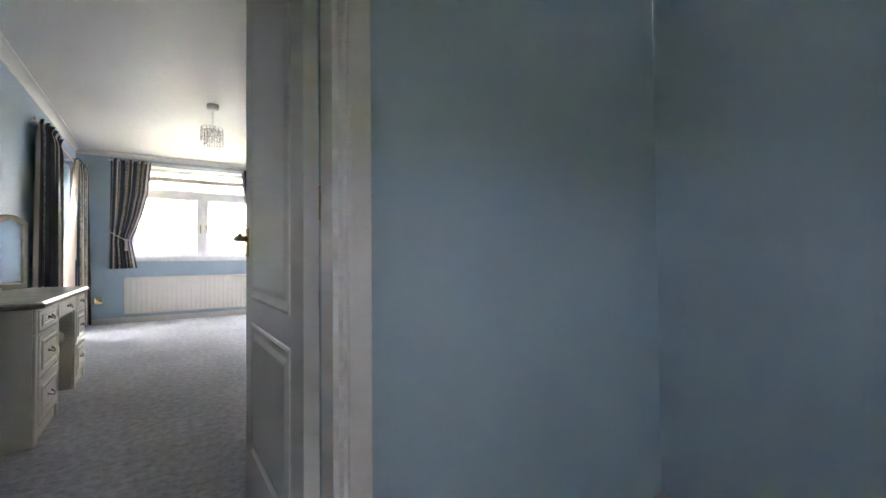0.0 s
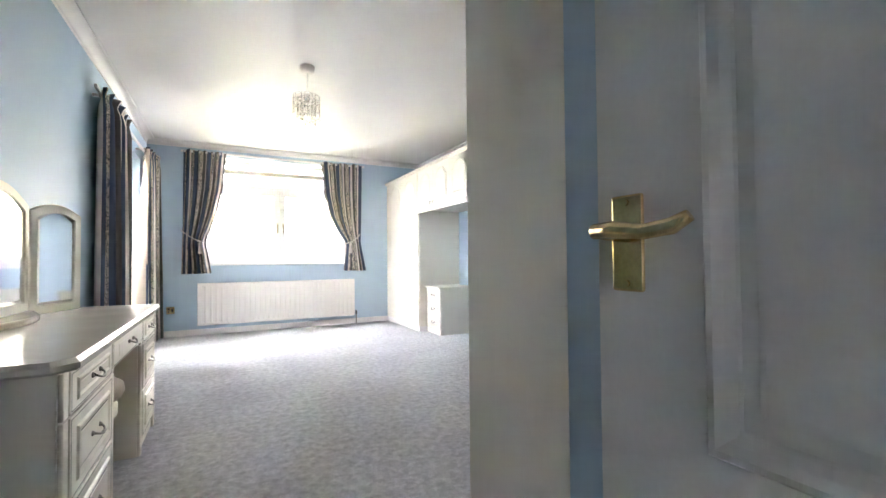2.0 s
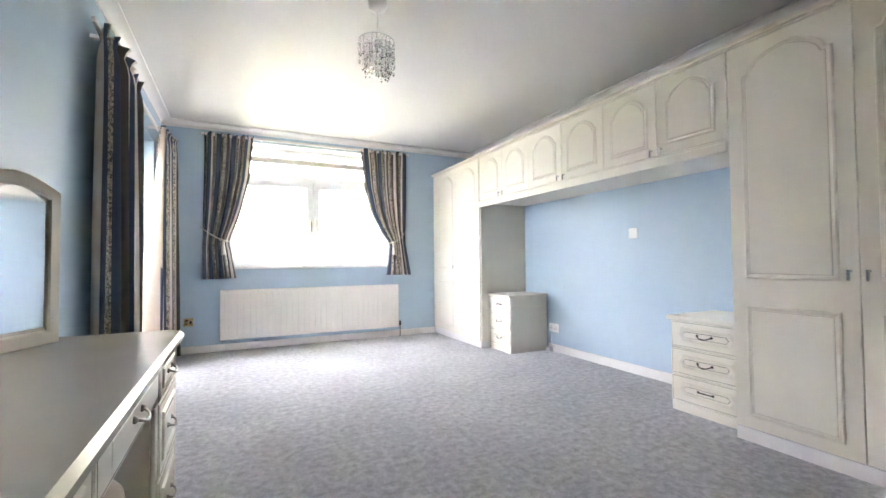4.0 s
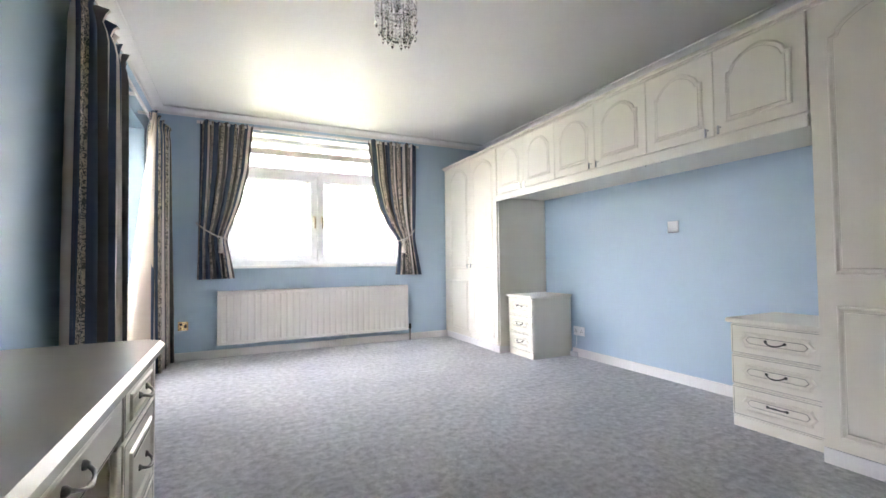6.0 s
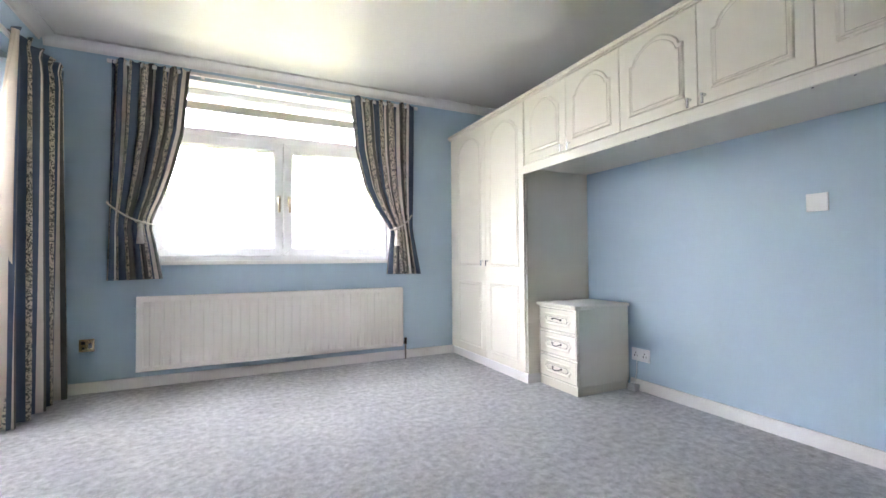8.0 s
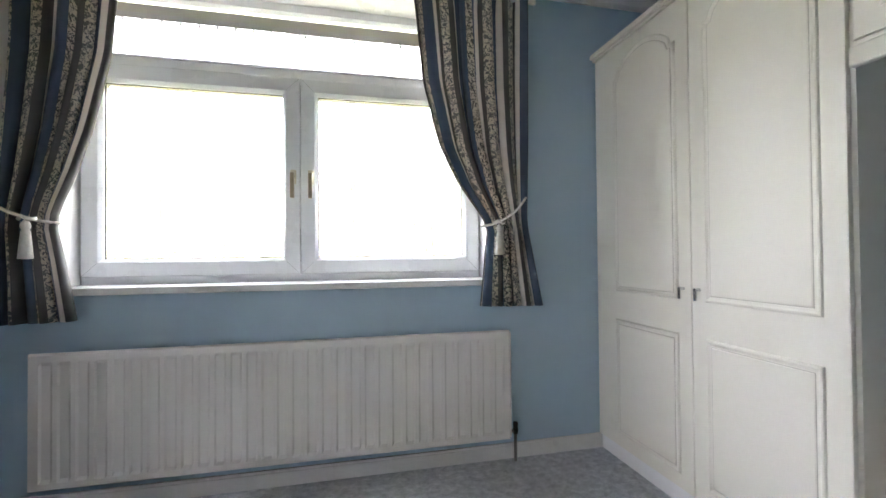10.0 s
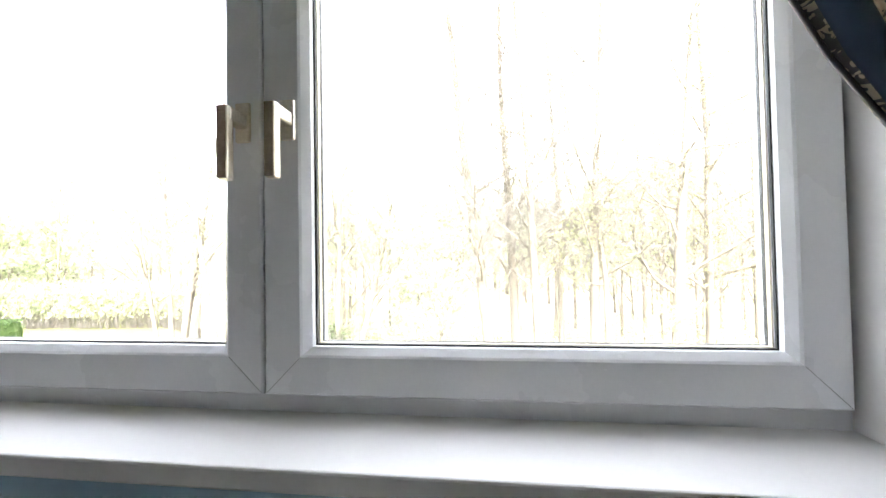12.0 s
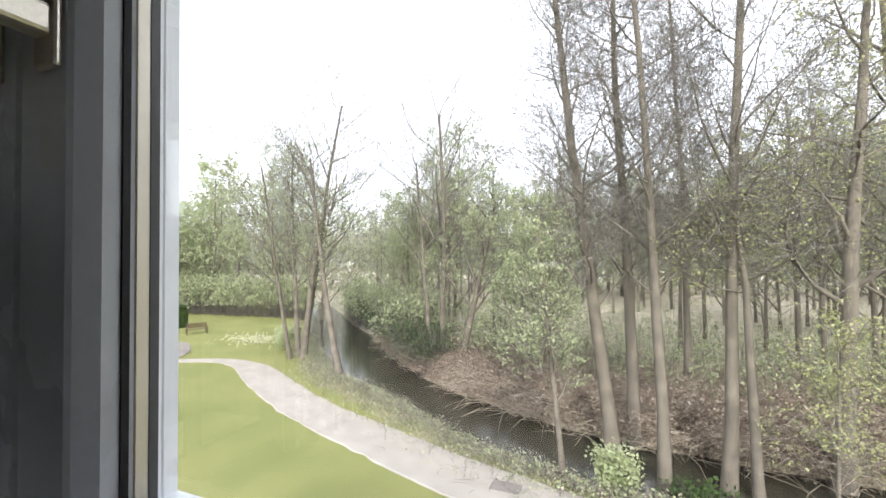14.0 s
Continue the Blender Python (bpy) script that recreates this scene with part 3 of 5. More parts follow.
# ---- sockets and switches ----
def plate_on(name, axis, level, s, u, v, w, h, material, label, category, extras):
    """A cover plate on a wall; extras: (material, du, dv, w, h, part name)."""
    pl = facing(axis, level, s)
    at = pl(u, v, 0)
    t = thing(name, at, label, category)
    def slab(cu, cv, ww, hh, h0, h1, bev):
        b = bmesh.new()
        a, c = pl(cu - ww / 2, cv - hh / 2, h0), pl(cu + ww / 2, cv + hh / 2, h1)
        lo, hi = [min(i, j) for i, j in zip(a, c)], [max(i, j) for i, j in zip(a, c)]
        return box(b, lo[0], hi[0], lo[1], hi[1], lo[2], hi[2], bevel=bev)
    part("cover_plate", slab(u, v, w, h, 0.0005, 0.009, 0.0025), material, t)
    for m2, du, dv, ww, hh, nm in extras:
        part(nm, slab(u + du, v + dv, ww, hh, 0.0092, 0.0115, 0.0006), m2, t)
    return t


pins = [(RUBBER, -0.022, 0.012, 0.006, 0.012, "slot"), (RUBBER, 0.022, 0.012, 0.006, 0.012, "slot"), (RUBBER, 0.0, -0.014, 0.014, 0.006, "slot")]
plate_on("wall_socket", "y", YN, -1, -0.777, 0.332, 0.088, 0.088, BRASS, "polished brass socket with black inserts on the wall", "socket",
         [(RUBBER, -0.018, 0.018, 0.022, 0.022, "insert"), (RUBBER, 0.02, -0.002, 0.02, 0.034, "insert"), (RUBBER, -0.018, -0.018, 0.016, 0.012, "insert")])
plate_on("wall_switch", "x", XE, -1, 4.977, 1.18, 0.088, 0.088, UPVC, "white plastic light switch on the wall", "switch", [(UPVC, 0, 0, 0.02, 0.034, "rocker")])
plate_on("wall_socket", "x", XE, -1, 6.00, 0.245, 0.146, 0.088, UPVC, "white plastic double socket low on the wall", "socket",
         [(RUBBER, d + e, f, 0.005 if f > 0 else 0.005, 0.010, "slot") for d in (-0.036, 0.036) for e, f in ((-0.011, -0.008), (0.011, -0.008), (0, 0.012))] + [(UPVC, d, 0.03, 0.014, 0.016, "rocker") for d in (-0.06, 0.06)])
box_t = thing("cable_box", (2.655, 6.035, 0.0), "small white cable box on the carpet by the skirting", "cable box")
part("body", boxes([(2.63, 2.68, 6.00, 6.065, 0.0, 0.045)], bevel=0.006), UPVC, box_t)
b2 = bmesh.new()
tube(b2, [(2.692, 6.03, 0.20), (2.690, 6.032, 0.12), (2.676, 6.033, 0.08), (2.668, 6.034, 0.04)], 0.003, 6)
part("cable", b2, UPVC, box_t)

# ---- fitted units along the east wall ----
FX = 2.085          # plane of the door fronts


def small_pull(parent, place, u, v):
    """A small square chrome drop pull."""
    b2 = bmesh.new()
    pts = [place(u, v + 0.016, 0.0), place(u, v + 0.016, 0.022)]
    tube(b2, pts, 0.006, 8)
    a, c = place(u - 0.006, v - 0.026, 0.018), place(u + 0.006, v + 0.022, 0.026)
    lo, hi = [min(i, j) for i, j in zip(a, c)], [max(i, j) for i, j in zip(a, c)]
    box(b2, lo[0], hi[0], lo[1], hi[1], lo[2], hi[2], bevel=0.002)
    part("handle", b2, CHROME, parent, "small chrome drop pull")


def unit_door(parent, axis, level, s, u0, u1, v0, v1, panels, pull=None):
    """A door leaf with raised mouldings on its front; level is the front face."""
    place = facing(axis, level, s)
    a, c = place(u0 + 0.0015, v0 + 0.0015, 0.0), place(u1 - 0.0015, v1 - 0.0015, -0.018)
    lo, hi = [min(i, j) for i, j in zip(a, c)], [max(i, j) for i, j in zip(a, c)]
    d = part("door", boxes([(lo[0], hi[0], lo[1], hi[1], lo[2], hi[2])], bevel=0.003), CREAM, parent)
    for pts in panels:
        part("moulding", ring(bmesh.new(), pts, MOULD, place), CREAM, d)
        part("groove", ring(bmesh.new(), pts, [(0.0242, 0.0010), (0.0246, 0.0020), (0.0262, 0.0028), (0.0266, 0.0018)], place, fill=False), GROOVEL, d, "thin darkened line in the moulding")
    if pull:
        small_pull(d, place, *pull)
    return d


def tall_unit(y0, y1, label, doors):
    w = thing("wardrobe", ((FX + XE) / 2, (y0 + y1) / 2, 0), label, "wardrobe", "fitted wardrobes")
    part("body", boxes([(FX + 0.0195, XE - 0.001, y0, y1, 0.07, 2.10)]), CREAM, w)
    part("plinth", boxes([(FX + 0.012, XE - 0.001, y0 + 0.001, y1 - 0.001, 0.0, 0.069)]), GLOSS, w, "white plinth board")
    for u0, u1, pu in doors:
        m = 0.068
        unit_door(w, "x", FX, -1, u0, u1, 0.075, 2.098,
                  [arched(u0 + m, u1 - m, 0.855, 2.035, 0.105), oblong(u0 + m, u1 - m, 0.135, 0.715)], (pu, 0.885))
    return w


tall_unit(6.485, 7.698, "tall cream wardrobe with arched panel doors in the window corner", [(6.495, 7.045, 7.005), (7.045, 7.60, 7.085)])
part("filler_strip", boxes([(FX + 0.004, FX + 0.019, 7.603, 7.697, 0.075, 2.098)]), CREAM, bpy.data.objects["wardrobe"])
tall_unit(2.71, 3.832, "tall cream wardrobe with arched panels beside the bedside chest", [(2.745, 3.300, 3.268), (3.300, 3.829, 3.332)])

edges_y = [3.834, 4.272, 4.710, 5.156, 5.602, 6.036, 6.480]
for k in (0, 2, 4):
    y0, y1, y2 = edges_y[k:k + 3]
    u = thing("wall_cupboard", ((FX + XE) / 2, y1, 1.60), "cream bridging cupboard with two arched panel doors", "cupboard", "bridging cupboards")
    part("body", boxes([(FX + 0.0195, XE - 0.001, y0 + 0.001, y2 - 0.001, 1.612, 2.10)]), CREAM, u)
    for a, b, pu in ((y0, y1, y1 - 0.035), (y1, y2, y1 + 0.035)):
        unit_door(u, "x", FX, -1, a, b, 1.615, 2.098, [arched(a + 0.062, b - 0.062, 1.675, 2.045, 0.095)], (pu, 1.640))

# valance and cornice are continuous boards
val = thing("bridge_valance", ((FX + XE) / 2, 5.15, 1.526), "cream light valance under the bridging cupboards", "valance")
part("front_board", boxes([(FX - 0.012, FX + 0.012, 3.834, 6.484, 1.542, 1.598)], bevel=0.006), CREAM, val)
part("top_bead", boxes([(FX - 0.004, FX + 0.012, 3.834, 6.484, 1.5985, 1.6115)], bevel=0.003), CREAM, val)
part("soffit_board", boxes([(FX + 0.0125, XE - 0.001, 3.834, 6.484, 1.586, 1.610)]), CREAM, val)
for y in (4.60, 4.72, 5.42, 5.50, 6.2):
    b2 = bmesh.new()
    tube(b2, [(FX + 0.0, y, 1.5415), (FX + 0.0, y, 1.539)], 0.004, 8)
    part("screw", b2, WIRE, val)
bm = bmesh.new()
for y0, y1 in ((2.66, 7.699),):
    box(bm, FX - 0.030, XE - 0.001, y0, y1, 2.102, 2.128, bevel=0.006)
    box(bm, FX - 0.012, FX + 0.01, y0, y1, 2.092, 2.1015)
single("wardrobe_cornice", bm, CREAM, "cream cornice board along the top of the fitted units", "cornice")

# the wardrobe that backs on to the alcove, seen end on
bw = thing("wardrobe", (1.2, 2.18, 0), "cream wardrobe with a plain end panel beside the door", "wardrobe", "fitted wardrobes")
part("end_panel", boxes([(0.564, 0.582, YS + 0.002, 2.604, 0.0, 2.10)], bevel=0.002), CREAM, bw)
part("body", boxes([(0.5825, 2.08, YS + 0.002, 2.581, 0.07, 2.10)]), CREAM, bw)
part("plinth", boxes([(0.5825, 2.08, YS + 0.03, 2.569, 0.0, 0.069)]), GLOSS, bw)
part("cornice", boxes([(0.554, 2.05, YS + 0.002, 2.629, 2.1015, 2.128)], bevel=0.005), CREAM, bw)
for a in (0.586, 1.083, 1.580):
    unit_door(bw, "y", 2.600, 1, a, a + 0.495, 0.075, 2.098, [arched(a + 0.065, a + 0.430, 0.855, 2.035, 0.105), oblong(a + 0.065, a + 0.430, 0.135, 0.705)], (a + 0.04, 0.885))


def iron_pull(parent, place, u, v, half=0.044, sag=0.014, material=None):
    """A bowed pull between two rosettes."""
    b2 = bmesh.new()
    pts = []
    for k in range(9):
        f = -1 + 2 * k / 8
        pts.append(place(u + half * f, v - sag * (1 - f * f), 0.007 + 0.016 * (1 - f ** 4)))
    tube(b2, pts, [0.0035, 0.0032, 0.003, 0.0036, 0.0052, 0.0036, 0.003, 0.0032, 0.0035], 8)
    for f in (-1, 1):
        tube(b2, [place(u + half * f, v, 0.0), place(u + half * f, v, 0.006), place(u + half * f, v, 0.011)], [0.0085, 0.008, 0.004], 10)
    part("handle", b2, material or IRON, parent, "bowed dark metal pull")


def drawer(parent, axis, level, s, u0, u1, v0, v1, outline, pull, sag=0.014, profile=None, metal=None):
    place = facing(axis, level, s)
    a, c = place(u0 + 0.001, v0 + 0.0032, 0.0), place(u1 - 0.001, v1 - 0.0032, -0.016)
    lo, hi = [min(i, j) for i, j in zip(a, c)], [max(i, j) for i, j in zip(a, c)]
    d = part("drawer", boxes([(lo[0], hi[0], lo[1], hi[1], lo[2], hi[2])], bevel=0.0035), CREAM, parent)
    part("moulding", ring(bmesh.new(), outline, profile or MOULD, place), CREAM, d)
    if not profile:
        part("groove", ring(bmesh.new(), outline, [(0.0242, 0.0010), (0.0246, 0.0020), (0.0262, 0.0028), (0.0266, 0.0018)], place, fill=False), GROOVE, d, "thin darkened line in the moulding")
    part("edge_line", ring(bmesh.new(), oblong(u0 + 0.009, u1 - 0.009, v0 + 0.010, v1 - 0.010), [(0, 0.0), (0.0002, 0.0005), (0.0016, 0.0005), (0.0018, 0.0)], place, fill=False), GROOVE, d, "thin antiqued line round the drawer front")
    if pull:
        iron_pull(d, place, *pull, sag=sag, material=metal)
    return d


def bedside(y0, y1, label, sags):
    fx = 2.20
    t = thing("bedside_chest", ((fx + XE) / 2, (y0 + y1) / 2, 0), label, "bedside chest", "bedside chests")
    part("body", boxes([(fx + 0.0175, XE - 0.02, y0 + 0.003, y1 - 0.003, 0.058, 0.5735)], bevel=0.002), CREAM, t)
    part("plinth", boxes([(fx + 0.006, XE - 0.03, y0 + 0.004, y1 - 0.004, 0.0, 0.0575)]), CREAM, t)
    part("top", boxes([(fx - 0.025, XE - 0.001 - 0.018, y0 - 0.012, min(y1 + 0.012, y1 + 0.002 if y1 > 6.4 else y1 + 0.012), 0.574, 0.600)], bevel=0.007), CREAM, t, "cream top with a rounded edge")
    zs2 = [0.060, 0.230, 0.400, 0.571]
    for k in range(3):
        v0, v1 = zs2[k], zs2[k + 1]
        ym = (y0 + y1) / 2
        w = (y1 - y0) / 2 - 0.072
        drawer(t, "x", fx, -1, y0 + 0.003, y1 - 0.003, v0, v1, notched(ym - w, ym + w, v0 + 0.042, v1 - 0.042), (ym, (v0 + v1) / 2 + 0.004), sags[k])


bedside(6.085, 6.478, "cream three-drawer bedside chest beside the window wardrobe", [0.014, 0.014, -0.010])
bedside(3.838, 4.290, "cream three-drawer bedside chest beside the end wardrobe", [-0.004, 0.016, 0.016])

# ---- dressing table along the west wall ----
DXF, DZT = -0.535, 0.704
dt = thing("dressing_table", (-0.82, 3.58, 0), "cream kneehole dressing table with seven drawers and a glossy top", "dressing table")
DY0, DY1 = 2.745, 4.39
bm = bmesh.new()
prof = [(-1.033, DY0), (-0.558, DY0), (-0.510, DY0 + 0.05), (-0.510, DY1 - 0.045), (-0.553, DY1), (-1.033, DY1)]
ring(bm, prof, [(0.010, -0.034), (0.0, -0.026), (0.0, -0.012), (0.012, 0.0)], lambda u, v, h: (u, v, DZT + h))
bm.faces.new([bm.verts.new((p.x, p.y, DZT - 0.034)) for p in reversed(inset(prof, 0.010))])
part("top", bm, TOPCREAM, dt, "glossy cream top with bevelled edge and clipped corners")
for y0, y1 in ((2.77, 3.335), (3.905, 4.375)):
    ped = part("pedestal", boxes([(-1.031, DXF - 0.0165, y0, y1, 0.0, DZT - 0.035)], bevel=0.002), CREAM, dt)
    zs2 = [0.075, 0.312, 0.543, 0.666]
    ym = (y0 + y1) / 2
    w = (y1 - y0) / 2
    for k in range(3):
        v0, v1 = zs2[k], zs2[k + 1]
        e = 0.03 if k == 2 else 0.04
        drawer(dt, "x", DXF, 1, y0 + 0.045, y1 - 0.045, v0, v1, oblong(y0 + 0.10, y1 - 0.10, v0 + e, v1 - e), (ym, (v0 + v1) / 2 + 0.004), profile=SLIM if k == 2 else None, metal=PEWTER)
    # canted corner posts in two lengths
    for ya, yb in ((y0 + 0.001, y0 + 0.044), (y1 - 0.044, y1 - 0.001)):
        part("corner_post", boxes([(DXF - 0.016, DXF - 0.003, ya, yb, 0.0, 0.541)], bevel=0.004), CREAM, ped)
        part("corner_block", boxes([(DXF - 0.016, DXF - 0.003, ya, yb, 0.544, DZT - 0.036)], bevel=0.004), CREAM, ped)
part("kneehole_back", boxes([(-1.031, -1.013, 3.336, 3.904, 0.30, DZT - 0.035)]), CREAM, dt)
part("kneehole_rail", boxes([(-1.012, DXF - 0.0165, 3.336, 3.904, 0.555, DZT - 0.036)]), CREAM, dt)
drawer(dt, "x", DXF, 1, 3.30, 3.94, 0.558, 0.667, oblong(3.40, 3.84, 0.588, 0.638), (3.62, 0.617), profile=[(0, 0), (0.002, 0.0015), (0.006, 0.0015)], metal=PEWTER)

# stool pushed into the kneehole
st = thing("stool", (-0.80, 3.62, 0), "beige upholstered stool pushed under the dressing table", "stool")
b2 = bmesh.new()
lathe(b2, [(0.165, 0.36), (0.195, 0.375), (0.205, 0.40), (0.20, 0.43), (0.17, 0.45), (0.08, 0.462), (0.01, 0.464)], (-0.76, 3.62, 0), 32)
part("seat", b2, PLUSH, st, "padded beige seat")
b2 = bmesh.new()
lathe(b2, [(0.16, 0.29), (0.18, 0.30), (0.18, 0.345), (0.165, 0.358)], (-0.76, 3.62, 0), 32)
part("seat_rail", b2, CREAM, st, "cream painted seat rail")
for k in range(4):
    a = math.pi / 4 + k * math.pi / 2
    cx, cy = -0.76 + 0.135 * math.cos(a), 3.62 + 0.135 * math.sin(a)
    b2 = bmesh.new()
    tube(b2, [(cx + 0.02 * math.cos(a), cy + 0.02 * math.sin(a), 0), (cx, cy, 0.15), (cx, cy, 0.292)], [0.014, 0.018, 0.024], 12)
    part("leg", b2, CREAM, st)

# triple mirror
mi = thing("dressing_mirror", (-0.96, 3.66, DZT), "cream triple dressing mirror with arched panels and hinged wings", "mirror")
b2 = bmesh.new()
base_pts = [(-1.028, 3.37), (-0.95, 3.37)] + [(-0.95 + 0.085 * math.sin(math.pi * k / 14), 3.37 + 0.60 * (k / 14)) for k in range(1, 14)] + [(-0.95, 3.97), (-1.028, 3.97)]
ring(b2, base_pts, [(0.006, 0.0005), (0.0, 0.008), (0.0, 0.02), (0.008, 0.027)], lambda u, v, h: (u, v, DZT + h))
part("base", b2, TOPCREAM, mi, "bow-fronted cream base board")


def mirror_leaf(parent, p0, p1, z0, side_h, rise, tilt=0.0):
    """An arched framed mirror leaf standing between two plan points, its glass on the side of the room."""
    p0, p1 = Vector((*p0, 0)), Vector((*p1, 0))
    along = (p1 - p0).normalized()
    w = (p1 - p0).length
    out = Vector((-along.y, along.x, 0))
    def place(u, v, h):
        q = p0 + along * u + out * (h - tilt * (v - z0))
        return (q.x, q.y, v)
    def arch(m):
        pts = [(m, z0 + m), (w - m, z0 + m), (w - m, z0 + side_h - m * 0.7)]
        pts += [(w - m - (w - 2 * m) * k / 10, z0 + side_h - m * 0.7 + rise * math.sin(math.pi * k / 10)) for k in range(1, 10)]
        return pts + [(m, z0 + side_h - m * 0.7)]
    b = bmesh.new()
    ring(b, arch(0.0), [(0.0, -0.012), (0.0, 0.006), (0.004, 0.009), (0.038, 0.009), (0.042, 0.004), (0.042, -0.012)], place, fill=False)
    leafm = part("mirror_frame", b, CREAM, parent, "cream arched mirror surround")
    b = bmesh.new()
    ring(b, arch(0.042), [(0.0, 0.0005), (0.014, 0.0045)], place)
    part("mirror_glass", b, MIRROR, leafm, "bevelled mirror glass")
    b = bmesh.new()
    ring(b, arch(0.001), [(0.0, -0.0125), (0.002, -0.0165)], place)
    part("mirror_back", b, CREAM, leafm)


mirror_leaf(mi, (-0.975, 3.94), (-0.975, 3.40), DZT + 0.03, 0.475, 0.075)
mirror_leaf(mi, (-0.858, 4.245), (-0.978, 3.965), DZT + 0.004, 0.485, 0.045)
mirror_leaf(mi, (-0.978, 3.375), (-0.824, 3.129), DZT + 0.004, 0.485, 0.045)


# ---- curtains ----
def curtain_sheet(place, edges, z0, z1, folds, depth, width, seed, rows=34, per=9, start=0.0):
    """Folded cloth. edges(v) gives the two ends at height fraction v (0 top, 1 bottom) and how much the folds open; place(u, off, z)."""
    rnd = random.Random(seed)
    wob = [rnd.uniform(-0.35, 0.35) for _ in range(folds * 2 + 2)]
    amp = [rnd.uniform(0.65, 1.25) for _ in range(folds * 2 + 2)]
    n = folds * per
    bm = bmesh.new()
    uv = bm.loops.layers.uv.new("UVMap")
    grid2 = []
    for r in range(rows + 1):
        v = (r / rows) ** 1.4
        a, b, opened = edges(v)
        line = []
        for i in range(n + 1):
            f = i / n
            ph = f * folds * 2 * math.pi
            k = int(f * folds * 2)
            s = math.sin(ph + wob[k] * math.sin(v * 3 + k)) + 0.28 * math.sin(2.3 * ph + 5 * wob[k] + v * 2)
            off = depth * opened * amp[k] * s
            shift = depth * 0.35 * math.cos(ph * 1.0 + wob[k] * 4) * opened
            z = z1 + (z0 - z1) * v
            if r == 0:
                z += 0.012 * math.sin(ph * 1.5 + wob[k] * 6)
            line.append(bm.verts.new(place(a + (b - a) * f + shift, off, z)))
        grid2.append(line)
    for r in range(rows):
        for i in range(n):
            q = bm.faces.new((grid2[r][i], grid2[r][i + 1], grid2[r + 1][i + 1], grid2[r + 1][i]))
            q.smooth = True
            for lp, (ii, rr) in zip(q.loops, ((i, r), (i + 1, r), (i + 1, r + 1), (i, r + 1))):
                lp[uv].uv = (start + width * ii / n, (z1 - z0) * (rr / rows) ** 1.4)
    return bm


def cloth_part(name, bm, material, parent, label):
    me = bpy.data.meshes.new(name)
    bm.to_mesh(me)
    bm.free()
    me.materials.append(material)
    ob = new(name, me)
    ob.parent = parent
    ob.matrix_parent_inverse = parent.matrix_basis.inverted()
    so = ob.modifiers.new("thickness", "SOLIDIFY")
    so.thickness = 0.004
    return tagged(ob, label)


def blend(table, v):
    """Value between (fraction, value) pairs."""
    for (v0, a), (v1, b) in zip(table, table[1:]):
        if v <= v1:
            f = (v - v0) / (v1 - v0)
            return a + (b - a) * f
    return table[-1][1]


def window_curtain(outer, inner, seed, s, label, start):
    """A sill-length curtain held by a rope; s points from the outer edge towards the window."""
    z1, z0 = 2.365, 0.785
    c = thing("curtain", (outer[0][1], YN - 0.09, z0), label, "curtain", "window curtains")
    def edges(v):
        a, b = blend(outer, v), blend(inner, v)
        return (a, b, blend([(0, 1.05), (0.022, 0.5), (0.06, 0.8), (0.5, 0.9), (0.73, 0.75), (0.8, 0.85), (1, 1.15)], v)) if s > 0 else (b, a, blend([(0, 1.05), (0.022, 0.5), (0.06, 0.8), (0.5, 0.9), (0.73, 0.75), (0.8, 0.85), (1, 1.15)], v))
    def place(u, off, z):
        lift = 0.02 * max(0, min(1, (0.95 - z) / 0.2)) * (abs(u - outer[0][1]))
        return (u, YN - 0.064 + off * 0.8, z + lift)
    cloth_part("cloth", curtain_sheet(place, edges, z0, z1, 6, 0.034, 0.98, seed, per=12, start=start), CLOTH, c, "")
    # heading tape of tight pleats
    tie_z = 1.19
    ox, ix = blend(outer, 0.74), blend(inner, 0.745)
    b2 = bmesh.new()
    hook = (ox - s * 0.012, YN - 0.006, tie_z + 0.16)
    front = [(ox + (ix - ox) * f, YN - 0.064 - 0.05 * math.sin(math.pi * min(1, f * 1.1)) - 0.022, tie_z + 0.14 * (1 - f) ** 1.3 - 0.01 * math.sin(math.pi * f)) for f in (k / 10 for k in range(11))]
    back = [(ox + (ix - ox) * f, YN - 0.025, tie_z + 0.14 * (1 - f) ** 1.3) for f in (k / 6 for k in range(6, -1, -1))]
    tip = (ix + s * 0.022, YN - 0.060, tie_z - 0.002)
    tube(b2, [hook] + front + [tip] + back + [(hook[0], hook[1] - 0.004, hook[2] - 0.006)], 0.0065, 8)
    rope = part("tieback", b2, ROPE, c, "twisted cream rope tieback")
    kx = ix - s * 0.045
    b2 = bmesh.new()
    lathe(b2, [(0.004, 0.0), (0.014, -0.012), (0.017, -0.026), (0.012, -0.04), (0.015, -0.046), (0.02, -0.10), (0.024, -0.15), (0.003, -0.152)][::-1], (kx, YN - 0.137, tie_z + 0.005), 14)
    part("tassel", b2, ROPE, rope, "cream tassel")
    b2 = bmesh.new()
    tube(b2, [(kx - 0.03, YN - 0.127, tie_z + 0.008), (kx - 0.012, YN - 0.144, tie_z + 0.02), (kx + 0.012, YN - 0.144, tie_z + 0.004), (kx + 0.03, YN - 0.127, tie_z + 0.012)], 0.007, 8)
    part("knot", b2, ROPE, rope)
    return c


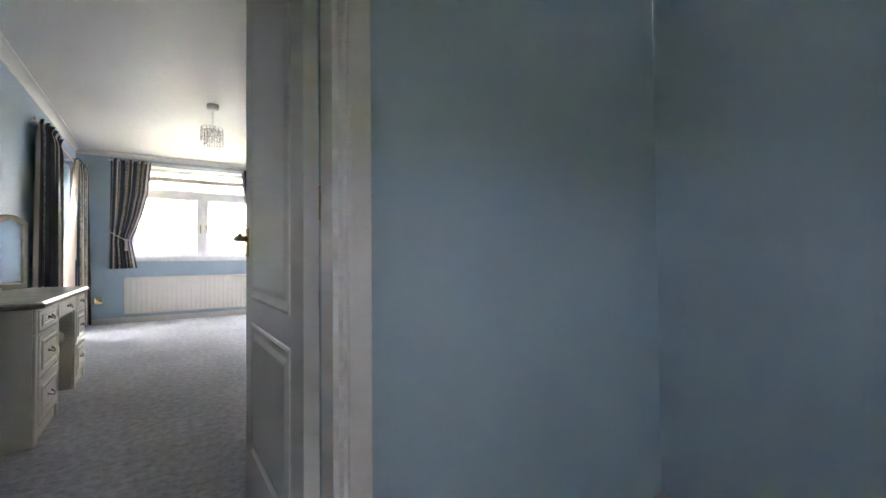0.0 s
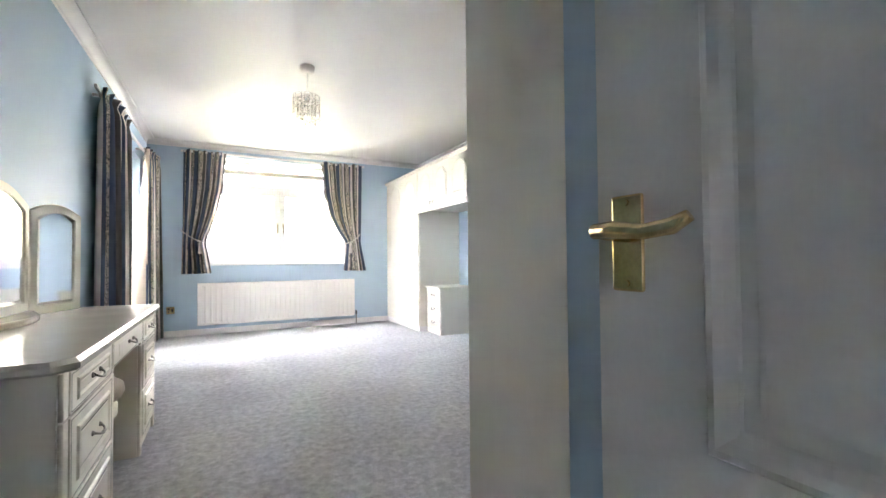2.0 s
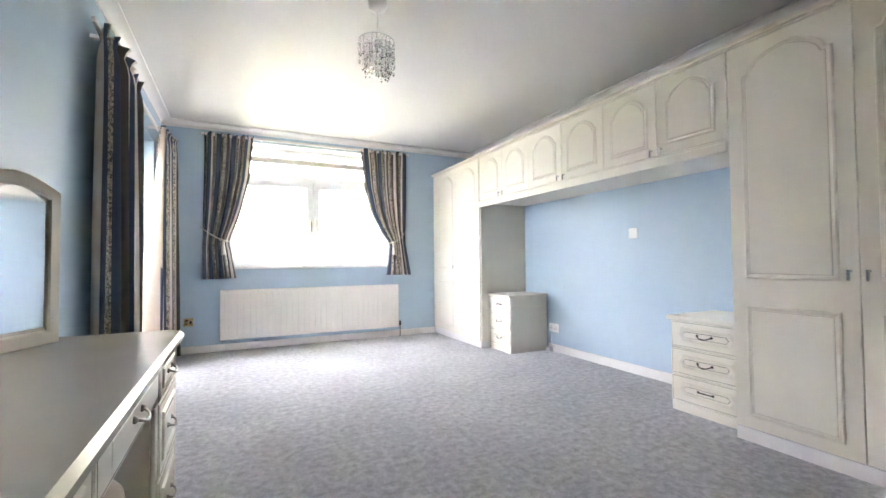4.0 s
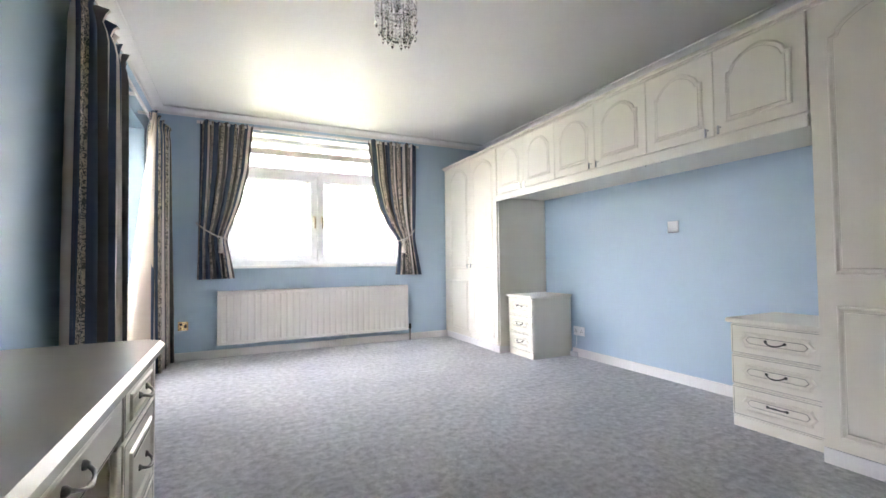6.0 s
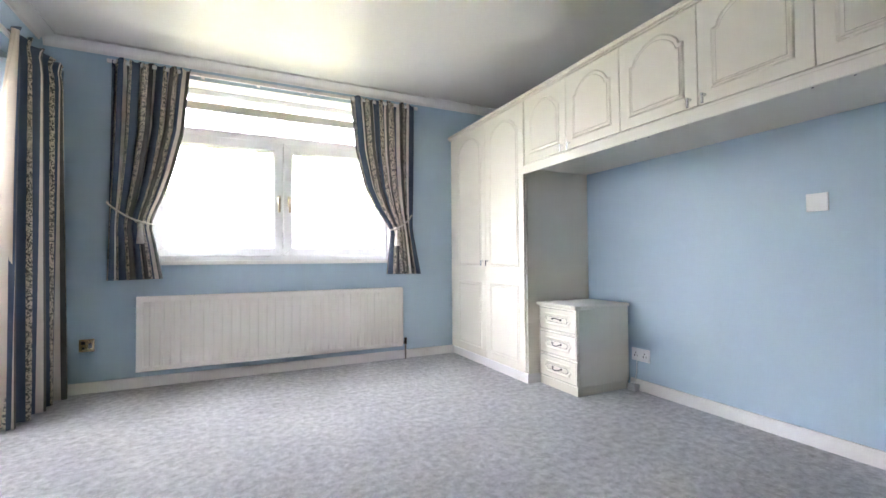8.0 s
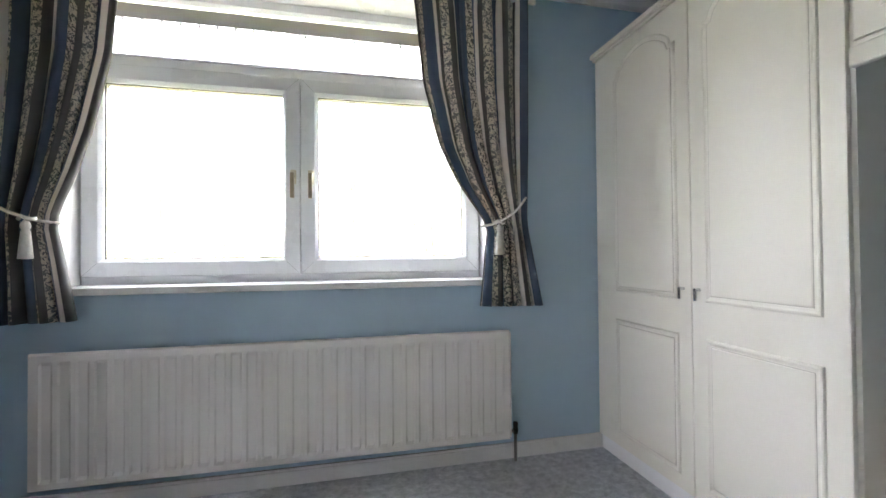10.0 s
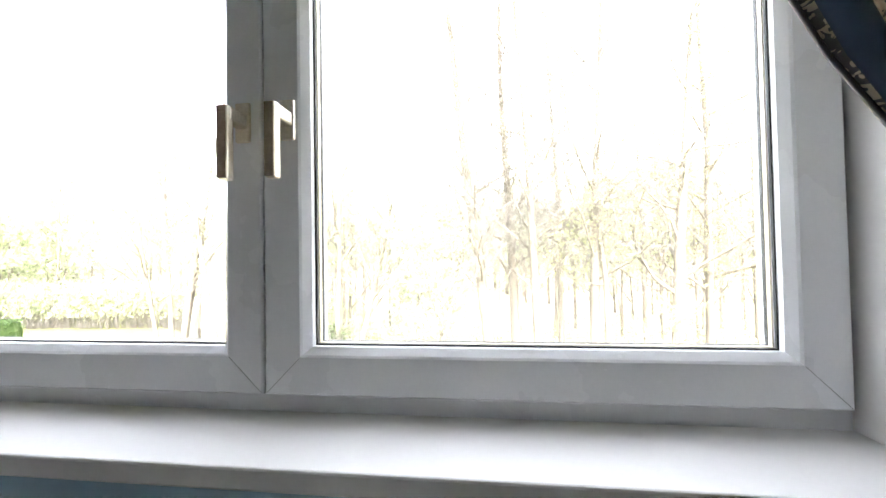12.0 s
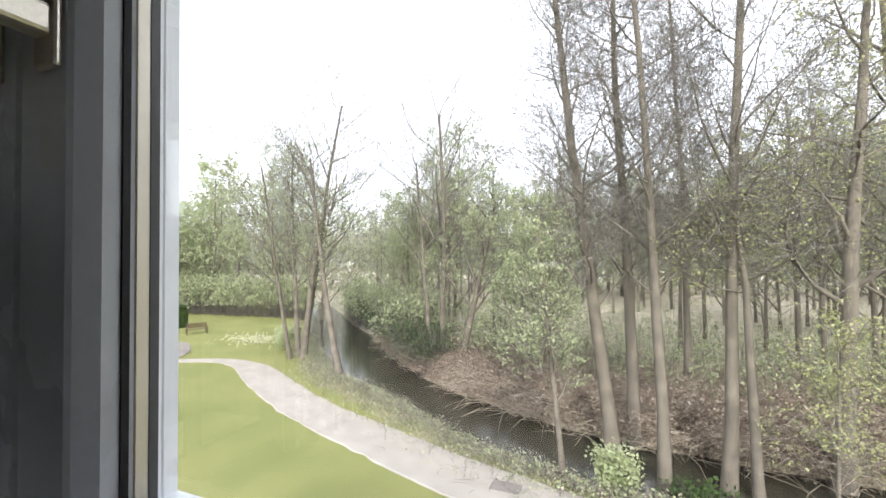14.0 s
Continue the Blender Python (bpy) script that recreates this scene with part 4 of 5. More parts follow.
window_curtain([(0, -0.645), (0.72, -0.655), (1, -0.668)], [(0, -0.165), (0.3, -0.205), (0.5, -0.275), (0.62, -0.335), (0.70, -0.385), (0.745, -0.405), (0.85, -0.372), (1, -0.335)], 3, 1,
               "striped navy and cream curtain tied back by the balcony corner", 0.02)
window_curtain([(0, 1.66), (0.5, 1.645), (0.74, 1.635), (1, 1.712)], [(0, 1.06), (0.3, 1.105), (0.5, 1.185), (0.62, 1.285), (0.70, 1.38), (0.745, 1.43), (0.85, 1.41), (1, 1.385)], 8, -1,
               "striped navy and cream curtain tied back by the wardrobe", 0.21)


def long_curtain(y0, y1, folds, depth, seed, label, lead, start):
    c = thing("curtain", (XW + 0.09, (y0 + y1) / 2, 0.02), label, "curtain", "balcony door curtains")
    def edges(v):
        return (y0 - 0.02 * v, y1 + 0.05 * v * (1 if lead < 0 else 0.4), blend([(0, 0.95), (0.02, 0.42), (0.06, 0.85), (0.5, 1.0), (1, 1.2)], v))
    place = lambda u, off, z: (XW + 0.088 + off + max(0, u - 7.0) * 0.10, u, z)
    cloth_part("cloth", curtain_sheet(place, edges, 0.022, 2.165 + 0.012 * (y0 - 5.1) + 0.02, folds, depth, 1.5, seed, rows=26, per=11, start=start), CLOTH, c, "")
    return c


ca = long_curtain(5.10, 6.0, 7, 0.056, 5, "floor-length striped navy and cream curtain beyond the dressing table", 1, 0.05)
cb = long_curtain(6.98, 7.57, 5, 0.050, 12, "floor-length striped curtain in the corner, cream lining showing", -1, 0.30)
b2 = bmesh.new()
rows2 = [[b2.verts.new((XW + 0.10 + dx * (1 - v) * 0.3 - 0.25 * v * (1 - f) + 0.012 * math.sin(f * 9), 6.97 + 0.03 * math.sin(f * 5 + v * 3) * v + f * 0.015 + 0.10 * v * (1 - f), 2.19 - 2.16 * v)) for f, dx in ((k / 8, 0.05 * k / 8) for k in range(9))] for v in (r / 14 for r in range(15))]
for a, b in zip(rows2, rows2[1:]):
    for k in range(8):
        b2.faces.new((a[k], a[k + 1], b[k + 1], b[k])).smooth = True
cloth_part("lining", b2, LINING, cb, "plain cream lining turned outwards")

# ---- ceiling pendant ----
LXc, LYc = 0.402, 4.782
pen = thing("pendant_light", (LXc, LYc, H), "chrome pendant with a spiral of hanging crystal beads", "pendant light")
b2 = bmesh.new()
lathe(b2, [(0.02, -0.055), (0.048, -0.048), (0.055, -0.03), (0.055, -0.002)], (LXc, LYc, H), 28)
part("ceiling_rose", b2, GLOSS, pen, "white ceiling rose")
b2 = bmesh.new()
tube(b2, [(LXc, LYc, H - 0.05), (LXc, LYc, 2.245)], 0.0035, 8)
part("flex", b2, UPVC, pen)
b2 = bmesh.new()
lathe(b2, [(0.012, 0), (0.02, 0.012), (0.02, 0.05), (0.012, 0.06)], (LXc, LYc, 2.19), 16)
part("lamp_holder", b2, CHROME, pen)
b2 = bmesh.new()
spiral = []
for k in range(56):
    f = k / 55
    a = f * 2.35 * 2 * math.pi + 0.6
    r = 0.120 - 0.072 * f
    spiral.append((LXc + r * math.cos(a), LYc + r * math.sin(a), 2.222 + 0.012 * math.sin(a * 0.5)))
tube(b2, spiral, 0.0028, 6)
tube(b2, [(p[0], p[1], p[2] - 0.035) for p in spiral[:30]], 0.0022, 6)
for a in (0.6, 2.7, 4.8):
    tube(b2, [(LXc, LYc, 2.225), (LXc + 0.118 * math.cos(a), LYc + 0.118 * math.sin(a), 2.222)], 0.0025, 6)
part("spiral_wire", b2, CHROME, pen, "chrome spiral wire")


def strand_mesh(count):
    bm3 = bmesh.new()
    z = 0.0
    for k in range(count):
        r = 0.0058 if k < count - 1 else 0.0095
        h = 0.0075 if k < count - 1 else 0.018
        top, bot = bm3.verts.new((0, 0, z)), bm3.verts.new((0, 0, z - 2 * h))
        mid = [bm3.verts.new((r * math.cos(q), r * math.sin(q), z - h * 0.9)) for q in (k * 1.0472 for k in range(6))]
        for i in range(6):
            bm3.faces.new((top, mid[i], mid[(i + 1) % 6]))
            bm3.faces.new((bot, mid[(i + 1) % 6], mid[i]))
        z -= 2 * h + 0.0015
    return mesh_of("bead_strand", bm3, CRYSTAL)


strands = {k: strand_mesh(k) for k in (6, 8, 10)}
for k, p in enumerate(spiral):
    f = k / 55
    cnt = 6 if f < 0.35 else (8 if f < 0.7 else 10)
    so = new("bead_strand", strands[cnt])
    so.parent = pen
    tagged(so, kind="stuff")
    so.matrix_parent_inverse = pen.matrix_basis.inverted()
    so.location = (p[0], p[1], p[2] - 0.004 - (0.03 if k % 3 == 0 else 0.0))

# ---- outdoors ----
LAWN = -5.0
WATER = -5.45


def ramp_between(table, x):
    for (x0, a), (x1, b) in zip(table, table[1:]):
        if x <= x1:
            return a + (b - a) * max(0.0, (x - x0) / (x1 - x0))
    return table[-1][1]


NEAR_BANK = [(-90, 92), (-40, 58), (-30, 45.5), (-25.8, 40.7), (-20.2, 34.85), (-14, 28.8), (-11.4, 27.7), (-7.2, 25.2), (-4.5, 23.4), (-2.6, 22.5), (-0.5, 21.85), (2.5, 21.4), (8, 21.2), (30, 20.6), (90, 20.6)]
FAR_BANK = [(-90, 93.5), (-40, 60.5), (-30, 50.5), (-24, 44), (-19.1, 39.45), (-13, 32.5), (-7.8, 27.85), (-5.2, 26.5), (-2.1, 24.85), (-0.1, 24.2), (2.7, 23.7), (5.7, 23.3), (30, 23), (90, 23)]


def ease(f):
    f = max(0.0, min(1.0, f))
    return f * f * (3 - 2 * f)


def ground_z(x, y):
    yn, yf = ramp_between(NEAR_BANK, x), ramp_between(FAR_BANK, x)
    wob = 0.25 * noise.noise((x * 0.7, y * 0.7, 3))
    near = (yn - y + wob) * 0.8
    far = (y - yf + wob) * 0.8
    z = -6.1
    if near > -0.6:
        z = max(z, -6.1 + (LAWN + 6.1) * ease((near + 0.6) / 2.4))
    if far > -0.6:
        z = max(z, -6.1 + 1.15 * ease((far + 0.6) / 2.0) + 0.25 * noise.noise((x * 0.15, y * 0.15, 9)) * ease(far / 6))
    return z


GRASS = mat("lawn_grass", (0.235, 0.235, 0.092), 0.9, (0.15, 0.17, 0.06), 0.35, 24, 0.9, depth=0.03, spec=0.15, amount=0.5)
LITTER = mat("woodland_litter", (0.55, 0.485, 0.40), 0.95, (0.30, 0.28, 0.19), 0.6, 14, 1.0, depth=0.06, spec=0.1)
BANK = mat("rough_bank_grass", (0.30, 0.275, 0.17), 0.95, (0.15, 0.165, 0.07), 1.1, 16, 1.0, depth=0.06, spec=0.1)
GRAVEL = mat("pale_gravel", (0.40, 0.37, 0.335), 0.95, (0.29, 0.265, 0.235), 1.5, 60, 0.8, depth=0.02, spec=0.1)
DRIVE = mat("pink_gravel_drive", (0.25, 0.228, 0.21), 0.95, (0.185, 0.168, 0.155), 0.8, 50, 0.6, depth=0.02, spec=0.1)
BARK = mat("grey_brown_bark", (0.24, 0.212, 0.172), 0.9, (0.10, 0.09, 0.075), 2.5, 22, 1.0, depth=0.03, spec=0.15)
TWIG = mat("thin_twigs", (0.24, 0.222, 0.20), 0.9, (0.12, 0.11, 0.10), 1.5, 30, 0.3, spec=0.1)
BENCHW = mat("weathered_bench_timber", (0.12, 0.07, 0.045), 0.7, (0.07, 0.042, 0.03), 6, 90, 0.4)


def leaf_material(name, a, b):
    m = mat(name, a, 0.6, b, 0.9, 25, 0.2, spec=0.3)
    m.node_tree.nodes["Principled BSDF"].inputs["Subsurface Weight"].default_value = 0.0
    n, l = m.node_tree.nodes, m.node_tree.links
    tr = n.new("ShaderNodeBsdfTranslucent")
    mx = n.new("ShaderNodeMixShader")
    mx.inputs[0].default_value = 0.4
    col = n["Principled BSDF"].inputs["Base Color"].links[0].from_socket
    l.new(col, tr.inputs["Color"])
    l.new(n["Principled BSDF"].outputs[0], mx.inputs[1])
    l.new(tr.outputs[0], mx.inputs[2])
    l.new(mx.outputs[0], n["Material Output"].inputs["Surface"])
    return m


LEAF = leaf_material("young_green_leaf", (0.50, 0.54, 0.33), (0.34, 0.39, 0.22))
LEAFY = leaf_material("yellow_green_leaf", (0.50, 0.51, 0.25), (0.35, 0.38, 0.17))
LEAFD = leaf_material("dark_green_leaf", (0.085, 0.13, 0.04), (0.045, 0.08, 0.025))
BUD = leaf_material("grey_green_buds", (0.50, 0.49, 0.39), (0.38, 0.38, 0.29))
BRIAR = mat("dry_bramble_stems", (0.40, 0.31, 0.25), 0.9, (0.17, 0.13, 0.105), 1.2, 20, 0.3, spec=0.1)
STRAW = leaf_material("dry_straw", (0.64, 0.57, 0.47), (0.45, 0.395, 0.315))


def ground_sheet():
    xs = [-400, -250, -150, -100, -80] + [-70 + 1.4 * k for k in range(19)] + [-43.5 + 0.6 * k for k in range(112)] + [24.5 + 1.6 * k for k in range(18)] + [60, 80, 120, 220, 400]
    ys = [-300, -150, -60, -20, 0] + [8 + 0.6 * k for k in range(72)] + [52 + 1.6 * k for k in range(20)] + [90, 110, 150, 250, 400]
    verts, faces, idx = [], [], []
    for y in ys:
        for x in xs:
            z = ground_z(x, y)
            verts.append((x, y, z + (0.02 * noise.noise((x * 0.4, y * 0.4, 0)) if abs(z - LAWN) < 0.02 else 0.06 * noise.noise((x * 1.3, y * 1.3, 1)))))
    w = len(xs)
    for j in range(len(ys) - 1):
        for i in range(w - 1):
            faces.append((j * w + i, j * w + i + 1, (j + 1) * w + i + 1, (j + 1) * w + i))
            cx, cy = (xs[i] + xs[i + 1]) / 2, (ys[j] + ys[j + 1]) / 2
            idx.append(0 if cy < ramp_between(NEAR_BANK, cx) - 3.2 + 0.6 * noise.noise((cx * 0.6, cy * 0.6, 5)) else (2 if cy < ramp_between(NEAR_BANK, cx) + 0.3 else 1))
    me = bpy.data.meshes.new("ground")
    me.from_pydata(verts, [], faces)
    me.materials.append(GRASS), me.materials.append(LITTER), me.materials.append(BANK)
    for p, k in zip(me.polygons, idx):
        p.material_index, p.use_smooth = k, True
    tagged(new("ground", me), "mown lawn running down to a wooded stream bank", kind="structure")


ground_sheet()


def water_material():
    m = mat("stream_water", (0.045, 0.042, 0.03), 0.06, (0.03, 0.03, 0.022), 0.6, 5, 0.25, depth=0.02, spec=0.6)
    return m


me = bpy.data.meshes.new("water")
wx = [-60 + 2.0 * k for k in range(60)]
me.from_pydata([p for x in wx for p in ((x, ramp_between(NEAR_BANK, x) - 0.8, WATER), (x, ramp_between(FAR_BANK, x) + 0.8, WATER))], [], [(2 * k, 2 * k + 2, 2 * k + 3, 2 * k + 1) for k in range(len(wx) - 1)])
me.materials.append(water_material())
tagged(new("water", me), "still brown stream water reflecting the trees", kind="structure")


def smooth_line(pts, per=8):
    """A curve through plan points."""
    out = []
    for i in range(len(pts) - 1):
        p0, p1, p2, p3 = (Vector(pts[max(0, min(len(pts) - 1, i + k))]) for k in (-1, 0, 1, 2))
        for k in range(per):
            t = k / per
            out.append(0.5 * (2 * p1 + (p2 - p0) * t + (2 * p0 - 5 * p1 + 4 * p2 - p3) * t * t + (3 * p1 - p0 - 3 * p2 + p3) * t ** 3))
    return out + [Vector(pts[-1])]


centre = smooth_line([(-28, 25.4), (-25.5, 25.9), (-23, 26.9), (-21.4, 27.2), (-19.2, 26.7), (-17.2, 25.6), (-15.2, 24.4), (-11.3, 22.3), (-7.7, 20.9), (-4.9, 19.85), (-2.2, 19.0), (3, 17.8), (12, 16.5)], 10)
bm = bmesh.new()
prev = None
for i, p in enumerate(centre):
    d = (centre[min(i + 1, len(centre) - 1)] - centre[max(i - 1, 0)]).normalized()
    nrm = Vector((-d.y, d.x))
    half = 0.40 + 0.60 * ease((p.x + 24) / 8) + 0.10 * noise.noise((i * 0.5, 0, 0))
    row = [bm.verts.new((p.x + nrm.x * s * half, p.y + nrm.y * s * half, LAWN + h)) for s, h in ((-1.06, -0.01), (-1 + 0.05 * noise.noise((i * 1.7, 2, 0)), 0.03), (0, 0.045), (1 + 0.05 * noise.noise((i * 1.7, 4, 0)), 0.03), (1.06, -0.01))]
    if prev:
        for a in range(4):
            bm.faces.new((prev[a], prev[a + 1], row[a + 1], row[a]))
    prev = row
single("pavement_path", bm, GRAVEL, "winding pale gravel footpath through the lawn", kind="structure")
bm = bmesh.new()
bm.faces.new([bm.verts.new((x, y, LAWN + 0.035)) for x, y in ((-26.6, 28.6), (-25.5, 27.2), (-24.9, 25.0), (-25.0, 22.6), (-27, 20.2), (-34, 15), (-60, 5), (-75, 20), (-60, 29), (-42, 30.5), (-33, 31), (-29, 30.3))])
single("road_drive", bm, DRIVE, "pinkish gravel drive at the edge of the lawn", kind="structure")
TARMAC = mat("grey_tarmac", (0.10, 0.10, 0.105), 0.9, (0.07, 0.07, 0.073), 0.7, 60, 0.6, depth=0.01, spec=0.2)
bm = bmesh.new()
bm.faces.new([bm.verts.new((x, y, LAWN + 0.042)) for x, y in ((-25.3, 21.9), (-27.2, 22.9), (-33, 21.9), (-45, 18.0), (-62, 12), (-62, 4), (-34, 15), (-27, 20.2))])
single("road_tarmac", bm, TARMAC, "grey tarmac lane beside the lawn", kind="structure")
structure("wall_lower_storey", boxes([(XW - T, XE + T, YN + T - 0.02, YN + T, -5.2, -0.26), (XW - T, XE + T, -2.2, -2.0, -5.2, -0.26), (XW - T, XW - T + 0.2, -2.0, YN + T - 0.02, -5.2, -0.26), (XE + T - 0.2, XE + T, -2.0, YN + T - 0.02, -5.2, -0.26)]), BRICKW, "brown brick lower storey below the bedroom")
tagged(single("drain_cover", boxes([(-2.35, -1.55, 18.9, 19.4, LAWN - 0.01, LAWN + 0.06)], bevel=0.01), DRIVE, "flat grey inspection cover beside the footpath", "cover"))


# ---- trees ----
class Wood:
    """Collects tubes and leaves as plain arrays."""

    def __init__(self):
        self.v, self.f, self.lv, self.lf = [], [], [], []

    def tube(self, pts, radii, sides):
        base = len(self.v)
        for i, p in enumerate(pts):
            d = (pts[min(i + 1, len(pts) - 1)] - pts[max(i - 1, 0)]).normalized()
            s = d.orthogonal().normalized()
            u = d.cross(s)
            for k in range(sides):
                a = 2 * math.pi * k / sides
                self.v.append(p + (s * math.cos(a) + u * math.sin(a)) * radii[i])
        for i in range(len(pts) - 1):
            for k in range(sides):
                a, b = base + i * sides + k, base + i * sides + (k + 1) % sides
                self.f.append((a, b, b + sides, a + sides))

    def leaf(self, p, size, rnd):
        d = Vector((rnd.uniform(-1, 1), rnd.uniform(-1, 1), rnd.uniform(-0.8, 0.5))).normalized()
        s = d.orthogonal().normalized()
        s = (Matrix.Rotation(rnd.uniform(0, 6.28), 3, d) @ s) * 0.42
        b = len(self.lv)
        self.lv += [p, p + (d * 0.5 + s) * size, p + d * size, p + (d * 0.5 - s) * size]
        self.lf.append((b, b + 1, b + 2, b + 3))


def grow(w, twigs, p, d, length, r, level, rnd, spec, sides):
    """A limb with its side limbs; the last levels go to the crown."""
    n = 7 if level == 0 else (5 if level == 1 else (4 if level == 2 else 3))
    pts, cur, way = [p.copy()], p.copy(), d.normalized()
    gnarl = spec["gnarl"] * (0.14 if level == 0 else 1)
    for i in range(n):
        way = (way + Vector((rnd.gauss(0, gnarl), rnd.gauss(0, gnarl), rnd.gauss(0, gnarl * 0.6) + (spec["rise"] if level else 0.02)))).normalized()
        cur = cur + way * (length / n)
        pts.append(cur.copy())
    end = 0.30 if level == 0 else 0.22
    radii = [max(0.0075, r * (1 - (1 - end) * i / n)) for i in range(n + 1)]
    if level == 0:
        radii[0] = r * 1.35
    out = w if level < 2 else twigs
    out.tube(pts, radii, (8, 5, 4, 3)[level])
    if level >= spec["levels"]:
        for _ in range(spec["leaves"]):
            k = rnd.uniform(0.55, 1) * n
            i = min(n - 1, int(k))
            q = pts[i].lerp(pts[i + 1], k - i)
            q = q + Vector((rnd.gauss(0, 0.06), rnd.gauss(0, 0.06), rnd.gauss(0, 0.04)))
            twigs.leaf(q, spec["leaf"] * rnd.uniform(0.6, 1.3), rnd)
        return
    count = spec["kids"][level]
    lo = spec["bare"] if level == 0 else 0.2
    for c in range(count):
        k = (lo + (1 - lo) * (c + rnd.uniform(0.2, 0.9)) / count) * n
        i = min(n - 1, int(k))
        q = pts[i].lerp(pts[i + 1], k - i)
        axis = (pts[i + 1] - pts[i]).normalized()
        side = Matrix.Rotation(c * 2.4 + rnd.uniform(-0.5, 0.5), 3, axis) @ axis.orthogonal().normalized()
        tilt = rnd.uniform(*spec["spread"])
        nd = axis * math.cos(tilt) + side * math.sin(tilt)
        rest = 1 - 0.55 * k / n if level == 0 else 1 - 0.4 * k / n
        grow(w, twigs, q, nd, length * spec["short"][level] * rest * rnd.uniform(0.75, 1.2), max(0.0075, radii[i] * rnd.uniform(*spec["fine"])), level + 1, rnd, spec, sides)


def wood_mesh(name, v, f, material, leaf_v=None, leaf_f=None, leaf_material=None):
    me = bpy.data.meshes.new(name)
    n = len(v)
    me.from_pydata([tuple(p) for p in v] + [tuple(p) for p in leaf_v or []], [], f + [tuple(i + n for i in q) for q in leaf_f or []])
    me.materials.append(material)
    if leaf_material:
        me.materials.append(leaf_material)
        me.polygons.foreach_set("material_index", [0] * len(f) + [1] * len(leaf_f))
    me.polygons.foreach_set("use_smooth", [True] * len(me.polygons))
    return me


BASE = dict(fine=(0.32, 0.52), gnarl=0.12, rise=0.06, levels=3, leaves=4, leaf=0.10, kids=(15, 9, 7), bare=0.30, spread=(0.5, 1.1), short=(0.46, 0.52, 0.55))


def tree(at, height, radius, lean, seed, foliage, label, stems=1, group="stream-side trees", **change):
    spec = dict(BASE, **change)
    rnd = random.Random(seed)
    w, tw = Wood(), Wood()
    for s in range(stems):
        off = Vector((0, 0, 0)) if stems == 1 else Vector((0.45 * math.cos(s * 2.2), 0.45 * math.sin(s * 2.2), 0))
        tilt = Vector((lean[0] + (0 if stems == 1 else 0.16 * math.cos(s * 2.2)), lean[1] + (0 if stems == 1 else 0.16 * math.sin(s * 2.2)), 1))
        grow(w, tw, off - Vector((0, 0, 0.3)), tilt, height * (1 - 0.12 * s), radius * (1 - 0.15 * s), 0, rnd, spec, 8)
    z = ground_z(*at)
    t = thing("tree", (at[0], at[1], z), label, "tree", group)
    for nm, me2 in (("trunk", wood_mesh("trunk", w.v, w.f, BARK)), ("crown", wood_mesh("crown", tw.v, tw.f, TWIG, tw.lv, tw.lf, foliage))):
        o = new(nm, me2)
        o.parent = t
    return t


SLENDER = dict(gnarl=0.15, kids=(34, 12, 7), bare=0.28, leaves=1, leaf=0.045, spread=(0.7, 1.15), short=(0.25, 0.6, 0.62), rise=0.07, fine=(0.20, 0.34))
for at, h, r, lean, seed in (((0.85, 23.0), 20, 0.24, (-0.085, 0.0), 11), ((1.42, 24.3), 20, 0.22, (0.015, 0.02), 12), ((2.12, 21.6), 20, 0.18, (0.0, 0.03), 13), ((3.75, 22.2), 20, 0.20, (0.035, 0.0), 14), ((3.75, 29.5), 19, 0.16, (0.0, 0.0), 15)):
    tree(at, h, r, lean, seed, BUD, "tall slender grey-brown tree with bare twigs beside the stream", **SLENDER)
tree((4.5, 21.9), 9.5, 0.17, (-0.02, 0.02), 16, LEAFY, "forked grey-brown tree with fresh leaves beside the stream", kids=(14, 9, 7), leaves=3, leaf=0.07, bare=0.66, short=(0.40, 0.55, 0.5), spread=(0.8, 1.4), gnarl=0.24, fine=(0.22, 0.36))
tree((-0.6, 20.8), 8.5, 0.10, (-0.11, 0.06), 21, LEAF, "thin leaning sapling with young green leaves beside the stream", kids=(18, 8, 7), leaves=6, leaf=0.075, bare=0.28, short=(0.30, 0.5, 0.5))
tree((-18.2, 29.6), 16.5, 0.20, (-0.04, 0.0), 31, LEAF, "many-stemmed tree with bare grey twigs and young leaves by the path", stems=4, kids=(13, 9, 8), leaves=3, leaf=0.10, short=(0.52, 0.5, 0.55), spread=(0.5, 1.15), rise=0.05, gnarl=0.17)
tree((-13.5, 27.8), 13.8, 0.20, (-0.33, 0.08), 32, BUD, "leaning grey tree with a spreading bare crown over the stream", kids=(15, 9, 8), leaves=1, leaf=0.06, bare=0.55, short=(0.62, 0.55, 0.55), spread=(0.45, 1.05), rise=0.07, gnarl=0.2)
tree((-9.6, 31.7), 15, 0.22, (-0.05, 0.0), 33, BUD, "forked grey tree with a bare crown on the far bank", stems=2, kids=(13, 9, 8), leaves=1, leaf=0.07, bare=0.4, short=(0.6, 0.55, 0.5), spread=(0.45, 1.0), rise=0.06, gnarl=0.17)
tree((-7.7, 31.0), 10, 0.24, (0.30, 0.0), 34, LEAF, "leaning trunk with young green leaves on the far bank", kids=(15, 9, 7), leaves=6, leaf=0.11, short=(0.5, 0.5, 0.5))
tree((6.8, 23.4), 17, 0.27, (0.06, 0.0), 45, LEAFY, "broad tree with fresh yellow-green leaves on the stream bank", kids=(20, 11, 9), leaves=5, leaf=0.075, bare=0.28, spread=(0.7, 1.25), short=(0.38, 0.55, 0.5), gnarl=0.22, fine=(0.24, 0.40))
